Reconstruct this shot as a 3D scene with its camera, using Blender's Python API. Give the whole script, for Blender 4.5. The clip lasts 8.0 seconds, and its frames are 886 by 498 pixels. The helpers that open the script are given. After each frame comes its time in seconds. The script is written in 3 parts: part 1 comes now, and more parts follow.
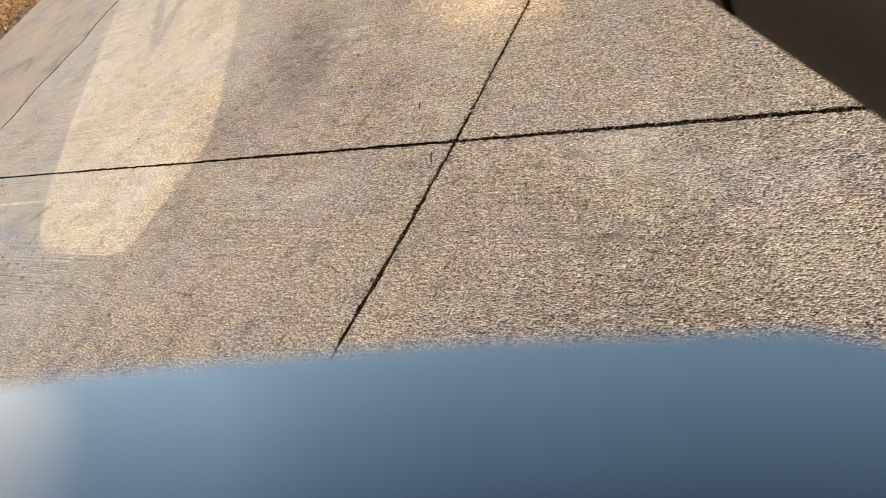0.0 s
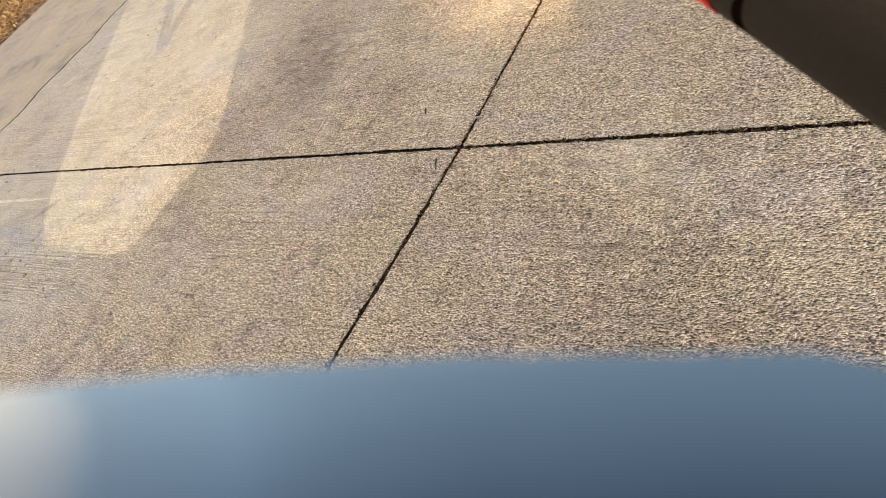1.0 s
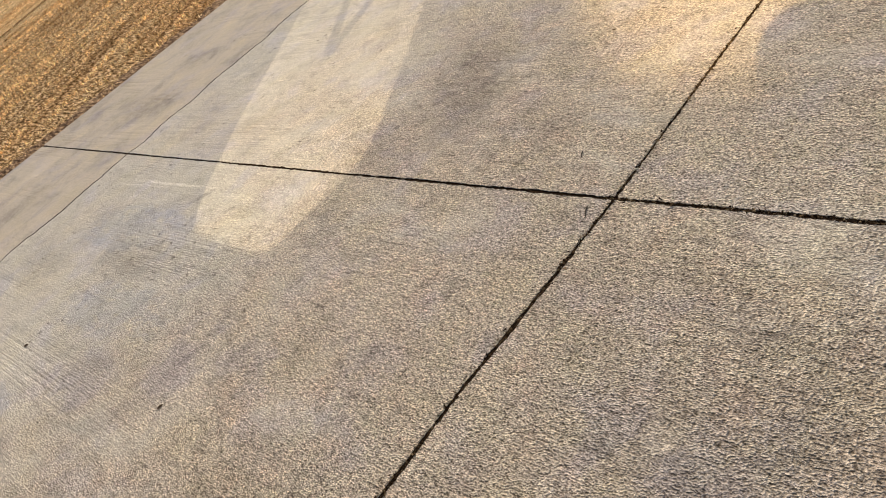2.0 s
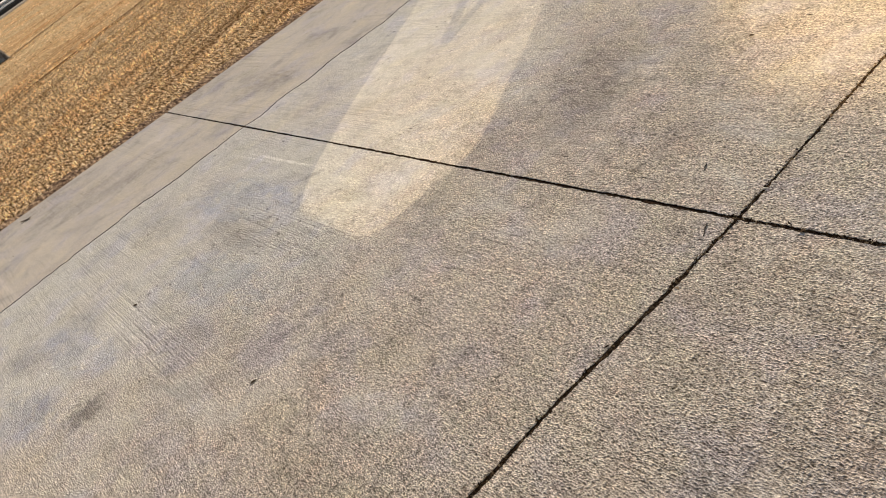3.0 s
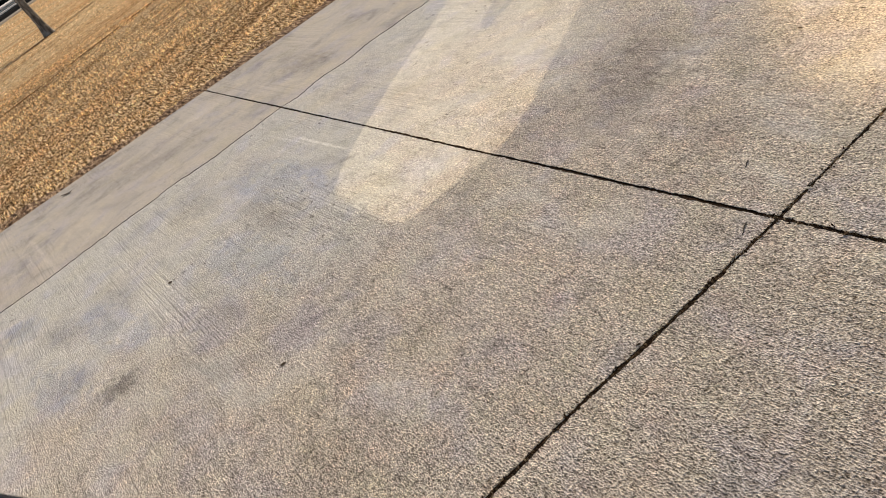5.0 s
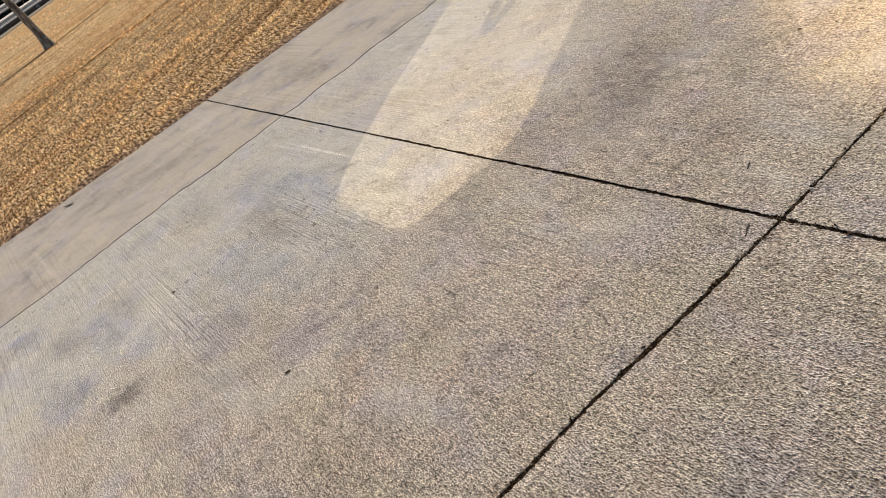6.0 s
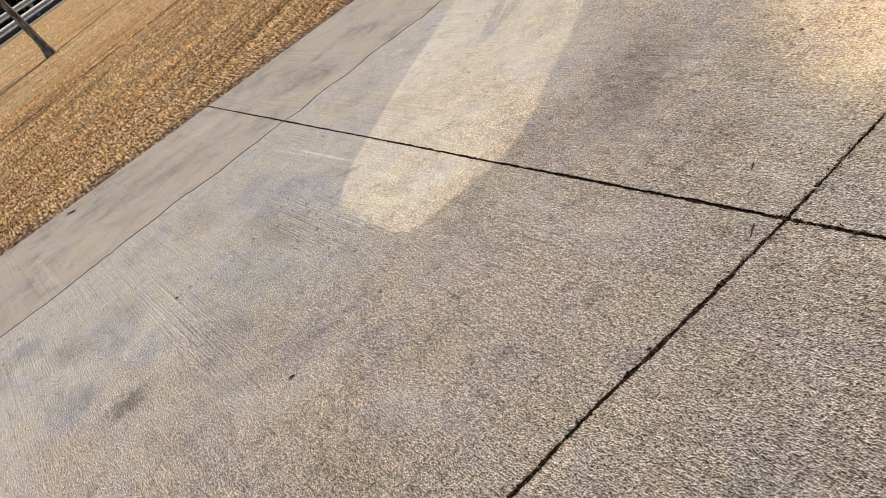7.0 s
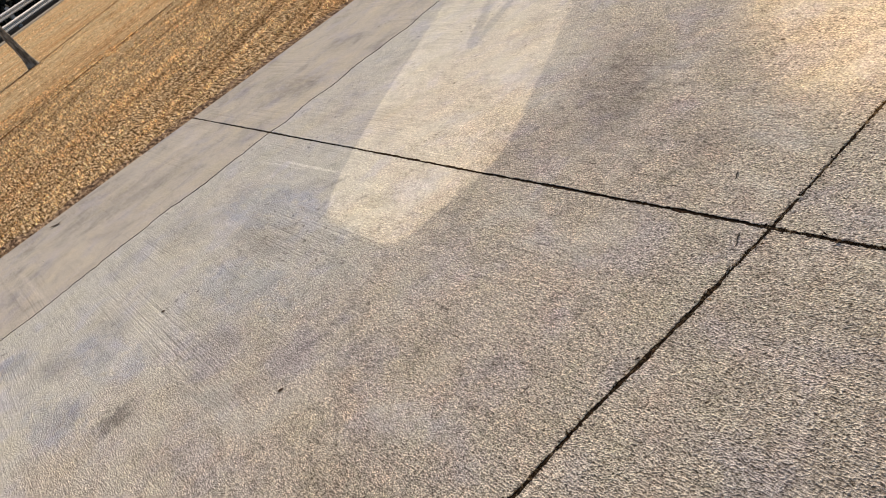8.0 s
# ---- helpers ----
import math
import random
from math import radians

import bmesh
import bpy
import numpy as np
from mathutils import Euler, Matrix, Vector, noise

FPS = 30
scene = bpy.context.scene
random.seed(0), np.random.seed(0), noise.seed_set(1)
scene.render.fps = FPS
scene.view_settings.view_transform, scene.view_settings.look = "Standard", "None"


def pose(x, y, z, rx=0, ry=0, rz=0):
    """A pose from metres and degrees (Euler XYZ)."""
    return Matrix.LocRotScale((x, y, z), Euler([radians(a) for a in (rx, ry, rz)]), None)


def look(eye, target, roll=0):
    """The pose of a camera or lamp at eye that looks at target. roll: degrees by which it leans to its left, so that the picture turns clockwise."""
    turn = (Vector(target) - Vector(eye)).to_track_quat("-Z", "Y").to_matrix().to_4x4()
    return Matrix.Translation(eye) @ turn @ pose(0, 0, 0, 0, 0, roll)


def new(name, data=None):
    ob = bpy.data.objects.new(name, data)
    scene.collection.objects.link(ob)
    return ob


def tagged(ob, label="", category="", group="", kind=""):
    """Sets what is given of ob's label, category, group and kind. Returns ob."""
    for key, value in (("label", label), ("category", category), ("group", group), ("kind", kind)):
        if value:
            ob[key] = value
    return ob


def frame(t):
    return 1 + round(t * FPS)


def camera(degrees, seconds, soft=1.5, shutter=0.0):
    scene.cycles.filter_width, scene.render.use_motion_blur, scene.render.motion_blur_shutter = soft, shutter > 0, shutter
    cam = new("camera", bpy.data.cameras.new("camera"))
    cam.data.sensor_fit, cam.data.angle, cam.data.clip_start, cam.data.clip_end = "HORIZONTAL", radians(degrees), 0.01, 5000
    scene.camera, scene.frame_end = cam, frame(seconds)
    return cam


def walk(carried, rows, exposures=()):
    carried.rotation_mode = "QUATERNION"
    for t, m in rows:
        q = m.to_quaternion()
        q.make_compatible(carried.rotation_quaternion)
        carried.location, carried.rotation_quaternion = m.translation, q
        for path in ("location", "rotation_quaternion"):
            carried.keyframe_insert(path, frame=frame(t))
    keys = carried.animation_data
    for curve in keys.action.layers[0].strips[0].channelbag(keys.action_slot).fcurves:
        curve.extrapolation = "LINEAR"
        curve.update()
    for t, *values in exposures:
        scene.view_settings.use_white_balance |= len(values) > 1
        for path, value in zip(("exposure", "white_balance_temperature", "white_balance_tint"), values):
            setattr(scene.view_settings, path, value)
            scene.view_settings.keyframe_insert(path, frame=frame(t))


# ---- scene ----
# ---------------------------------------------------------------- camera
cam = camera(60.1, 8.0, soft=0.72)
cam.data.dof.use_dof = True
cam.data.dof.focus_distance = 2.2
cam.data.dof.aperture_fstop = 10.0
PATH = [
    (0, (1.181, -1.322, 1.2135), (0.047, -0.312, -0.088), -35.3),
    (0.5, (1.181, -1.322, 1.2145), (0.043, -0.306, -0.079), -34.2),
    (1, (1.18, -1.322, 1.215), (0.041, -0.303, -0.075), -34.0),
    (1.3, (1.18, -1.321, 1.2165), (0.037, -0.294, -0.063), -32.8),
    (1.4, (1.18, -1.32, 1.23), (0.025, -0.29, -0.037), -31.9),
    (1.5, (1.172, -1.309, 1.239), (-0.003, -0.281, -0.011), -31.0),
    (1.6, (1.155, -1.298, 1.243), (-0.049, -0.283, 0.011), -30.6),
    (1.7, (1.138, -1.283, 1.243), (-0.114, -0.293, 0.037), -30.6),
    (1.8, (1.121, -1.273, 1.241), (-0.178, -0.313, 0.062), -30.6),
    (2, (1.103, -1.259, 1.234), (-0.287, -0.36, 0.112), -30.9),
    (2.2, (1.082, -1.25, 1.244), (-0.359, -0.394, 0.154), -30.4),
    (3.3, (1.038, -1.219, 1.238), (-0.527, -0.532, 0.199), -30.0),
    (3.5, (1.035, -1.214, 1.242), (-0.536, -0.546, 0.199), -30.0),
    (4, (1.031, -1.215, 1.241), (-0.547, -0.569, 0.195), -29.6),
    (4.5, (1.029, -1.212, 1.246), (-0.554, -0.576, 0.202), -29.5),
    (6, (1.029, -1.217, 1.249), (-0.564, -0.574, 0.225), -30.4),
    (6.5, (1.026, -1.221, 1.246), (-0.57, -0.575, 0.228), -30.7),
    (7, (1.023, -1.223, 1.246), (-0.575, -0.575, 0.233), -30.8),
    (7.5, (1.02, -1.223, 1.25), (-0.577, -0.57, 0.24), -30.8),
    (8, (1.021, -1.22, 1.256), (-0.562, -0.534, 0.243), -30.7),
]
walk(cam, [(t, look(eye, target, roll)) for t, eye, target, roll in PATH],
     [(0.0, 0.245, 6960, 11), (0.6, 0.24, 7080, 11), (1.3, 0.235, 7120, 11), (1.6, 0.175, 7060, 10), (2.0, 0.14, 6910, 10), (3.4, 0.13, 6580, 10), (8.0, 0.135, 6470, 11)])

# ---------------------------------------------------------------- light
SUN_WAY = Vector((-0.62, 0.785))
SUN_EL = radians(33)
world = bpy.data.worlds.new("world")
scene.world = world
world.use_nodes = True
wn, wl = world.node_tree.nodes, world.node_tree.links
sky = wn.new("ShaderNodeTexSky")
sky.sky_type, sky.sun_disc = "NISHITA", False
sky.sun_elevation, sky.sun_rotation = SUN_EL, math.atan2(SUN_WAY.x, SUN_WAY.y) % (2 * math.pi)
sky.air_density, sky.dust_density = 1.0, 0.6
wl.new(sky.outputs[0], wn["Background"].inputs[0])
wn["Background"].inputs[1].default_value = 0.10

sun = new("sun", bpy.data.lights.new("sun", "SUN"))
sun.data.energy, sun.data.angle, sun.data.color = 3.7, radians(0.53), (1.0, 0.83, 0.63)
sun.matrix_world = look((SUN_WAY.x * 10, SUN_WAY.y * 10, 10 * SUN_WAY.length * math.tan(SUN_EL)), (0, 0, 0))

# added spot behind the unseen wall, stands in for sunlight reflected onto the driveway
glint = new("patch_spot", bpy.data.lights.new("patch_spot", "SPOT"))
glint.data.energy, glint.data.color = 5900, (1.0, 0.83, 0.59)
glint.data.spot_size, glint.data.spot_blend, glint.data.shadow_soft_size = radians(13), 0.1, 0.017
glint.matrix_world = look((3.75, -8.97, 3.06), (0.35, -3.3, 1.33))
# second added spot with no known source, tints the driveway a warm orange
glow = new("amber_spot", bpy.data.lights.new("amber_spot", "SPOT"))
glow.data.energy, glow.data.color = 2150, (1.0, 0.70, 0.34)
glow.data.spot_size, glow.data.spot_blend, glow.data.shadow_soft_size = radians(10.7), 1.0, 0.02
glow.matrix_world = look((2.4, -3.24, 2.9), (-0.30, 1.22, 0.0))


# ---------------------------------------------------------------- materials
class Nodes:
    """A small wrapper to write node materials briefly."""

    def __init__(self, name):
        self.mat = bpy.data.materials.new(name)
        self.mat.use_nodes = True
        self.t = self.mat.node_tree
        self.out = self.t.nodes["Principled BSDF"]

    def add(self, kind, **props):
        n = self.t.nodes.new(kind)
        for k, v in props.items():
            setattr(n, k, v)
        return n

    def put(self, node, key, value):
        if isinstance(value, bpy.types.NodeSocket):
            self.t.links.new(value, node.inputs[key])
        else:
            node.inputs[key].default_value = value
        return node

    def coords(self, scale=(1, 1, 1), rot=(0, 0, 0), loc=(0, 0, 0)):
        c = self.add("ShaderNodeTexCoord")
        m = self.add("ShaderNodeMapping")
        self.put(m, "Vector", c.outputs["Object"])
        self.put(m, "Scale", scale), self.put(m, "Rotation", rot), self.put(m, "Location", loc)
        return m.outputs[0]

    def aligned(self, size, degrees, loc=(0, 0, 0)):
        """Coordinates turned to run along a direction, with a size for each axis."""
        v = self.coords(size, (0, 0, radians(degrees)), loc)
        v.node.vector_type = "TEXTURE"
        return v

    def noise(self, vec, scale, detail=3.0, rough=0.55, warp=0.0):
        n = self.add("ShaderNodeTexNoise")
        for k, v in (("Vector", vec), ("Scale", scale), ("Detail", detail), ("Roughness", rough), ("Distortion", warp)):
            self.put(n, k, v)
        return n.outputs["Fac"]

    def ramp(self, fac, stops):
        r = self.add("ShaderNodeValToRGB")
        e = r.color_ramp.elements
        while len(e) < len(stops):
            e.new(0.5)
        for el, (p, c) in zip(e, stops):
            el.position, el.color = p, (*c, 1) if len(c) == 3 else c
        self.put(r, "Fac", fac)
        return r.outputs[0]

    def span(self, fac, a, b, lo=0.0, hi=1.0):
        m = self.add("ShaderNodeMapRange", interpolation_type="SMOOTHSTEP")
        for k, v in (("Value", fac), ("From Min", a), ("From Max", b), ("To Min", lo), ("To Max", hi)):
            self.put(m, k, v)
        return m.outputs[0]

    def mix(self, a, b, fac, how="MIX"):
        m = self.add("ShaderNodeMix", data_type="RGBA", blend_type=how)
        self.put(m, 0, fac)
        self.put(m, 6, a if isinstance(a, bpy.types.NodeSocket) else (*a, 1))
        self.put(m, 7, b if isinstance(b, bpy.types.NodeSocket) else (*b, 1))
        return m.outputs[2]

    def math(self, op, a, b=0.0):
        m = self.add("ShaderNodeMath", operation=op)
        self.put(m, 0, a), self.put(m, 1, b)
        return m.outputs[0]

    def bump(self, height, strength, dist, under=None):
        b = self.add("ShaderNodeBump")
        self.put(b, "Height", height), self.put(b, "Strength", strength), self.put(b, "Distance", dist)
        if under is not None:
            self.put(b, "Normal", under)
        return b.outputs[0]

    def done(self, colour, rough=0.8, normal=None, **more):
        self.put(self.out, "Base Color", colour if isinstance(colour, bpy.types.NodeSocket) else (*colour, 1))
        self.put(self.out, "Roughness", rough)
        if normal is not None:
            self.put(self.out, "Normal", normal)
        for k, v in more.items():
            self.put(self.out, k.replace("_", " "), v)
        return self.mat


def concrete_material(name, warm, cool, relief, spots):
    """Broomed, weathered concrete: lumpy sand grain drawn out by the broom, blotches, traffic grime, worn smoother towards the lawn."""
    n = Nodes(name)
    p = n.coords()
    xyz = n.add("ShaderNodeSeparateXYZ")
    n.put(xyz, 0, p)
    scour = n.noise(n.coords((0.8, 1, 1), loc=(2.2, 0.7, 0)), 2.6, 5, 0.65, 0.5)
    worn = n.span(n.math("ADD", xyz.outputs[0], n.math("MULTIPLY", n.math("SUBTRACT", scour, 0.5), 1.3)), -2.5, -0.2, 0.34, 1.0)
    worn = n.math("MULTIPLY", worn, n.span(scour, 0.30, 0.52, 0.62, 1.0))
    broad = n.noise(p, 0.9, 4, 0.6, 0.4)
    mid = n.noise(p, 5.0, 4, 0.6)
    lump = n.noise(n.coords((0.62, 1, 1)), 118, 2.5, 0.5)
    grain = n.noise(n.coords((0.66, 1, 1), loc=(0.4, 0.1, 0)), 254, 1.5, 0.45)
    speck = n.noise(p, 430, 2, 0.5)
    pits = n.noise(n.coords((0.7, 1, 1)), 100, 2, 0.5, 0.5)
    broom = n.noise(n.coords((2.2, 110, 1)), 1.0, 3, 0.55, 0.3)
    lines = n.noise(n.coords((1.2, 140, 1), (0, 0, radians(-1.5))), 1.0, 2, 0.5, 0.1)
    hue = n.noise(p, 7.0, 4, 0.65)
    info = n.add("ShaderNodeObjectInfo")
    col = n.mix(cool, warm, n.span(n.math("ADD", n.math("MULTIPLY", worn, 0.55), n.math("MULTIPLY", broad, 0.9)), 0.55, 1.0))
    col = n.mix(col, (1.06, 0.965, 0.95), n.math("MULTIPLY", worn, n.span(hue, 0.50, 0.68, 0, 0.45)), "MULTIPLY")
    col = n.mix(col, (0.93, 1.0, 0.88), n.math("MULTIPLY", worn, n.span(hue, 0.48, 0.34, 0, 0.25)), "MULTIPLY")
    # grime and bleached patches, from a metre down to a hand's width
    col = n.mix(col, (0.74, 0.73, 0.76), n.span(n.noise(p, 2.3, 5, 0.62, 0.6), 0.50, 0.72, 0, 0.65), "MULTIPLY")
    col = n.mix(col, (0.80, 0.80, 0.81), n.span(n.noise(n.coords((0.7, 1, 1)), 11, 4, 0.65, 0.4), 0.53, 0.70, 0, 0.25 + 0.5 * relief), "MULTIPLY")
    col = n.mix(col, (1.15, 1.14, 1.13), n.span(n.noise(n.coords((0.5, 1, 1)), 14, 4, 0.65, 0.4), 0.53, 0.70, 0, 0.25 + 0.6 * relief), "MULTIPLY")
    tint = n.noise(n.coords(loc=(3.1, 1.7, 0)), 4.2, 4, 0.6, 0.3)
    col = n.mix(col, (0.945, 0.96, 1.07), n.span(tint, 0.50, 0.66, 0, 0.9), "MULTIPLY")
    col = n.mix(col, (1.01, 1.0, 0.91), n.span(tint, 0.48, 0.34, 0, 0.5), "MULTIPLY")
    # weathered film that wears off in blotches on the smoother concrete
    film = n.noise(n.coords((1, 0.75, 1), (0, 0, radians(-20)), (0.9, 2.3, 0)), 4.4, 7, 0.68, 0.5)
    col = n.mix(col, n.ramp(film, [(0.34, (0.70, 0.71, 0.74)), (0.47, (0.97, 0.97, 0.98)), (0.56, (1.02, 1.01, 0.99)), (0.68, (1.12, 1.09, 1.03))]), 1.15 - 0.85 * relief, "MULTIPLY")
    uneven = n.noise(n.coords((0.5, 1, 1)), 17, 6, 0.72, 0.6)
    for x, y, rx, ry, turn in SCUFFED:
        g = n.add("ShaderNodeTexGradient", gradient_type="SPHERICAL")
        n.put(g, 0, n.aligned((rx, ry, 1), turn, (x, y, 0)))
        f = n.span(n.math("MULTIPLY", g.outputs["Fac"], n.span(uneven, 0.34, 0.62, 0.05, 1.5)), 0.03, 0.5)
        col = n.mix(col, (0.84, 0.875, 0.97), n.math("MULTIPLY", f, 0.85), "MULTIPLY")
    # dirt in the hollows, plus their shade and lit grain tops put into the colour
    height = n.math("ADD", n.math("MULTIPLY", lump, 0.44), n.math("MULTIPLY", grain, 0.56))
    hollow = n.ramp(height, [(0.34, (0.24, 0.22, 0.20)), (0.43, (0.62, 0.60, 0.575)), (0.51, (1.03, 1.02, 1.01)), (0.62, (1.72, 1.70, 1.67))])
    col = n.mix(col, hollow, n.math("MULTIPLY", worn, 0.55 + 0.45 * relief), "MULTIPLY")
    clump = n.noise(n.coords((0.65, 1, 1), loc=(0.3, 0.9, 0)), 30, 4, 0.62, 0.5)
    col = n.mix(col, n.ramp(clump, [(0.34, (0.72, 0.71, 0.71)), (0.48, (1, 1, 1)), (0.66, (1.18, 1.18, 1.17))]), n.math("MULTIPLY", n.span(worn, 0.2, 0.9, 0.35, 1.0), n.span(n.noise(p, 3.1, 4, 0.6), 0.38, 0.60, 0.5 * relief, 1.0 * relief)), "MULTIPLY")
    swept = n.add("ShaderNodeTexGradient", gradient_type="SPHERICAL")
    n.put(swept, 0, n.aligned((1.05, 0.135, 1), 0.5, (-1.66, -1.135, 0)))
    flecked = n.add("ShaderNodeTexGradient", gradient_type="SPHERICAL")
    n.put(flecked, 0, n.aligned((0.75, 0.30, 1), 8, (-1.75, -0.52, 0)))
    fleck = n.noise(n.coords((0.55, 1, 1), loc=(1.3, 0.2, 0)), 62, 3, 0.55, 0.6)
    col = n.mix(col, n.ramp(fleck, [(0.30, (0.32, 0.31, 0.30)), (0.41, (1, 1, 1))]), n.math("MULTIPLY", n.math("MAXIMUM", n.span(n.noise(p, 3.7, 4, 0.65, 0.5), 0.46, 0.64), n.span(flecked.outputs["Fac"], 0.05, 0.5)), 0.9 * min(1, relief + 0.2)), "MULTIPLY")
    col = n.mix(col, n.ramp(pits, [(0.27, (0.36, 0.33, 0.30)), (0.36, (1, 1, 1))]), n.math("MULTIPLY", worn, n.span(mid, 0.38, 0.6, 0.3, 0.9)), "MULTIPLY")
    spark = n.noise(n.coords((0.8, 1, 1), loc=(5.3, 2.1, 0)), 190, 1.5, 0.4)
    col = n.mix(col, (1.55, 1.53, 1.50), n.span(spark, 0.66, 0.72, 0, 0.8 * relief), "MULTIPLY")
    col = n.mix(col, n.ramp(speck, [(0.33, (0.66, 0.64, 0.62)), (0.45, (1, 1, 1)), (0.70, (1.20, 1.20, 1.20))]), 0.6, "MULTIPLY")
    col = n.mix(col, n.ramp(broom, [(0.30, (0.78, 0.77, 0.75)), (0.45, (1, 1, 1)), (0.7, (1.07, 1.07, 1.07))]), n.span(mid, 0.40, 0.62, 0.10, 0.6), "MULTIPLY")
    # bands where the broom's strokes stayed sharp
    streaky = n.span(n.noise(n.coords((0.5, 1.6, 1), loc=(0.4, 0.2, 0)), 1.3, 3, 0.6), 0.46, 0.62)
    streaky = n.math("MAXIMUM", n.math("MULTIPLY", streaky, 0.65), n.span(n.math("MAXIMUM", swept.outputs["Fac"], n.math("MULTIPLY", flecked.outputs["Fac"], 0.5)), 0.05, 0.5))
    col = n.mix(col, n.ramp(lines, [(0.33, (0.44, 0.43, 0.42)), (0.45, (0.97, 0.97, 0.97)), (0.57, (1.04, 1.04, 1.04)), (0.68, (1.32, 1.32, 1.32))]), n.math("MULTIPLY", streaky, 0.6), "MULTIPLY")
    col = n.mix(col, (0.95, 0.97, 0.99), n.span(info.outputs["Random"], 0, 1, 0, 0.5), "MULTIPLY")
    for x, y, rx, ry, turn, dark in spots:
        v = n.coords((rx, ry, 1), (0, 0, radians(turn)), (x, y, 0))
        v.node.vector_type = "TEXTURE"
        g = n.add("ShaderNodeTexGradient", gradient_type="SPHERICAL")
        n.put(g, 0, v)
        f = n.span(n.math("MULTIPLY", g.outputs["Fac"], n.span(n.noise(n.coords((0.45, 1, 1)), 36, 5, 0.68), 0.30, 0.64, 0.30, 1.35)), 0.0, 0.75)
        col = n.mix(col, (dark, dark, dark * 1.02), n.math("MULTIPLY", f, 0.75), "MULTIPLY")
    nor = n.bump(broom, 0.30 * relief, 0.003)
    nor = n.bump(lines, n.math("MULTIPLY", streaky, 0.6 * relief), 0.004, nor)
    nor = n.bump(lump, n.math("MULTIPLY", worn, 0.9 * relief), 0.0098, nor)
    nor = n.bump(grain, n.math("MULTIPLY", worn, 1.0 * relief), 0.011, nor)
    return n.done(col, n.span(mid, 0.3, 0.7, 0.78, 0.92), nor, Specular_IOR_Level=0.03)


SCUFFED = [(-2.02, -1.36, 0.42, 0.13, 10), (-1.70, -0.83, 0.50, 0.17, 4), (-1.88, -1.64, 0.36, 0.13, 12), (-2.62, -1.68, 0.20, 0.12, 20), (-2.2, -0.45, 0.5, 0.2, 6)]
# stains and scuffs; the widest soft entries only darken or lighten an area
STAINS_AND_TONES = [(-1.575, -1.46, 0.13, 0.12, 75, 0.36), (-2.3, -1.52, 0.22, 0.14, 20, 0.72), (-1.9, -0.62, 0.40, 0.15, 8, 0.78), (-1.15, -0.75, 0.45, 0.2, 150, 0.92), (-2.66, -1.69, 0.12, 0.09, 30, 0.78), (-2.04, -1.37, 0.10, 0.08, 30, 0.7), (-1.86, -1.60, 0.16, 0.10, 20, 0.76), (-2.25, -1.32, 0.28, 0.18, 10, 0.74),
          (-2.6, -0.75, 0.30, 0.16, 0, 0.78), (-1.92, -0.22, 0.10, 0.03, 50, 0.6), (-0.95, 0.55, 0.75, 0.28, 130, 0.86),
          (-1.35, -2.4, 0.5, 0.3, 30, 0.72), (0.6, 0.9, 0.6, 0.4, 60, 0.94), (-2.15, -1.38, 0.42, 0.16, 15, 1.22), (-1.9, -1.15, 0.5, 0.10, 5, 1.15), (0.55, -0.75, 0.75, 0.5, 40, 0.72), (0.45, -0.28, 0.3, 0.12, 160, 0.84),
          (-0.55, -0.45, 0.5, 0.25, 20, 1.10), (-2.5, 0.6, 0.5, 0.15, 100, 1.1),
          (-2.25, -0.17, 0.50, 0.012, 1.8, 1.4), (-2.5, -0.205, 0.35, 0.008, 3, 1.25), (-0.603, 0.12, 0.008, 0.20, 0, 1.22), (-0.614, 0.12, 0.006, 0.18, 0, 0.75),
          (-0.92, 0.50, 0.26, 0.55, 14, 0.72), (-0.62, 0.45, 0.12, 0.22, -30, 1.2), (-0.35, 0.30, 0.16, 0.12, 20, 0.82), (-1.15, 0.25, 0.2, 0.3, 10, 0.85), (-1.63, -0.26, 0.045, 0.02, 40, 0.6),
          (0.30, -0.79, 0.10, 0.05, 20, 1.22), (0.72, -0.64, 0.06, 0.03, 10, 1.2), (0.48, -0.69, 0.22, 0.06, 5, 0.82), (-0.02, -0.51, 0.03, 0.05, 0, 1.2), (-0.02, -0.81, 0.03, 0.05, 0, 1.2)]
M_SLAB = concrete_material("concrete_warm", (0.565, 0.507, 0.428), (0.555, 0.534, 0.476), 1.0, STAINS_AND_TONES)
M_STRIP = concrete_material("concrete_smooth", (0.552, 0.494, 0.412), (0.520, 0.470, 0.396), 0.35,
                            [(-3.6, 0.9, 0.3, 0.2, 20, 0.85), (-3.9, -0.9, 0.4, 0.2, 80, 0.82), (-3.49, 0.42, 0.40, 0.22, 10, 0.72), (-4.25, 0.33, 0.2, 0.35, 0, 0.85),
                             (-3.62, -0.62, 0.13, 0.55, -8, 0.78), (-3.95, -0.2, 0.12, 0.5, 4, 1.14), (-3.5, -1.455, 0.6, 0.02, 2.5, 1.2), (-3.45, -1.56, 0.5, 0.016, 2, 0.82)])


def soil_material():
    n = Nodes("joint_soil")
    p = n.coords()
    c = n.ramp(n.noise(p, 140, 4, 0.65), [(0.3, (0.012, 0.006, 0.0025)), (0.56, (0.038, 0.020, 0.009)), (0.74, (0.14, 0.084, 0.042))])
    return n.done(c, 0.95, n.bump(n.noise(p, 220, 3), 1.0, 0.006), Specular_IOR_Level=0.1)


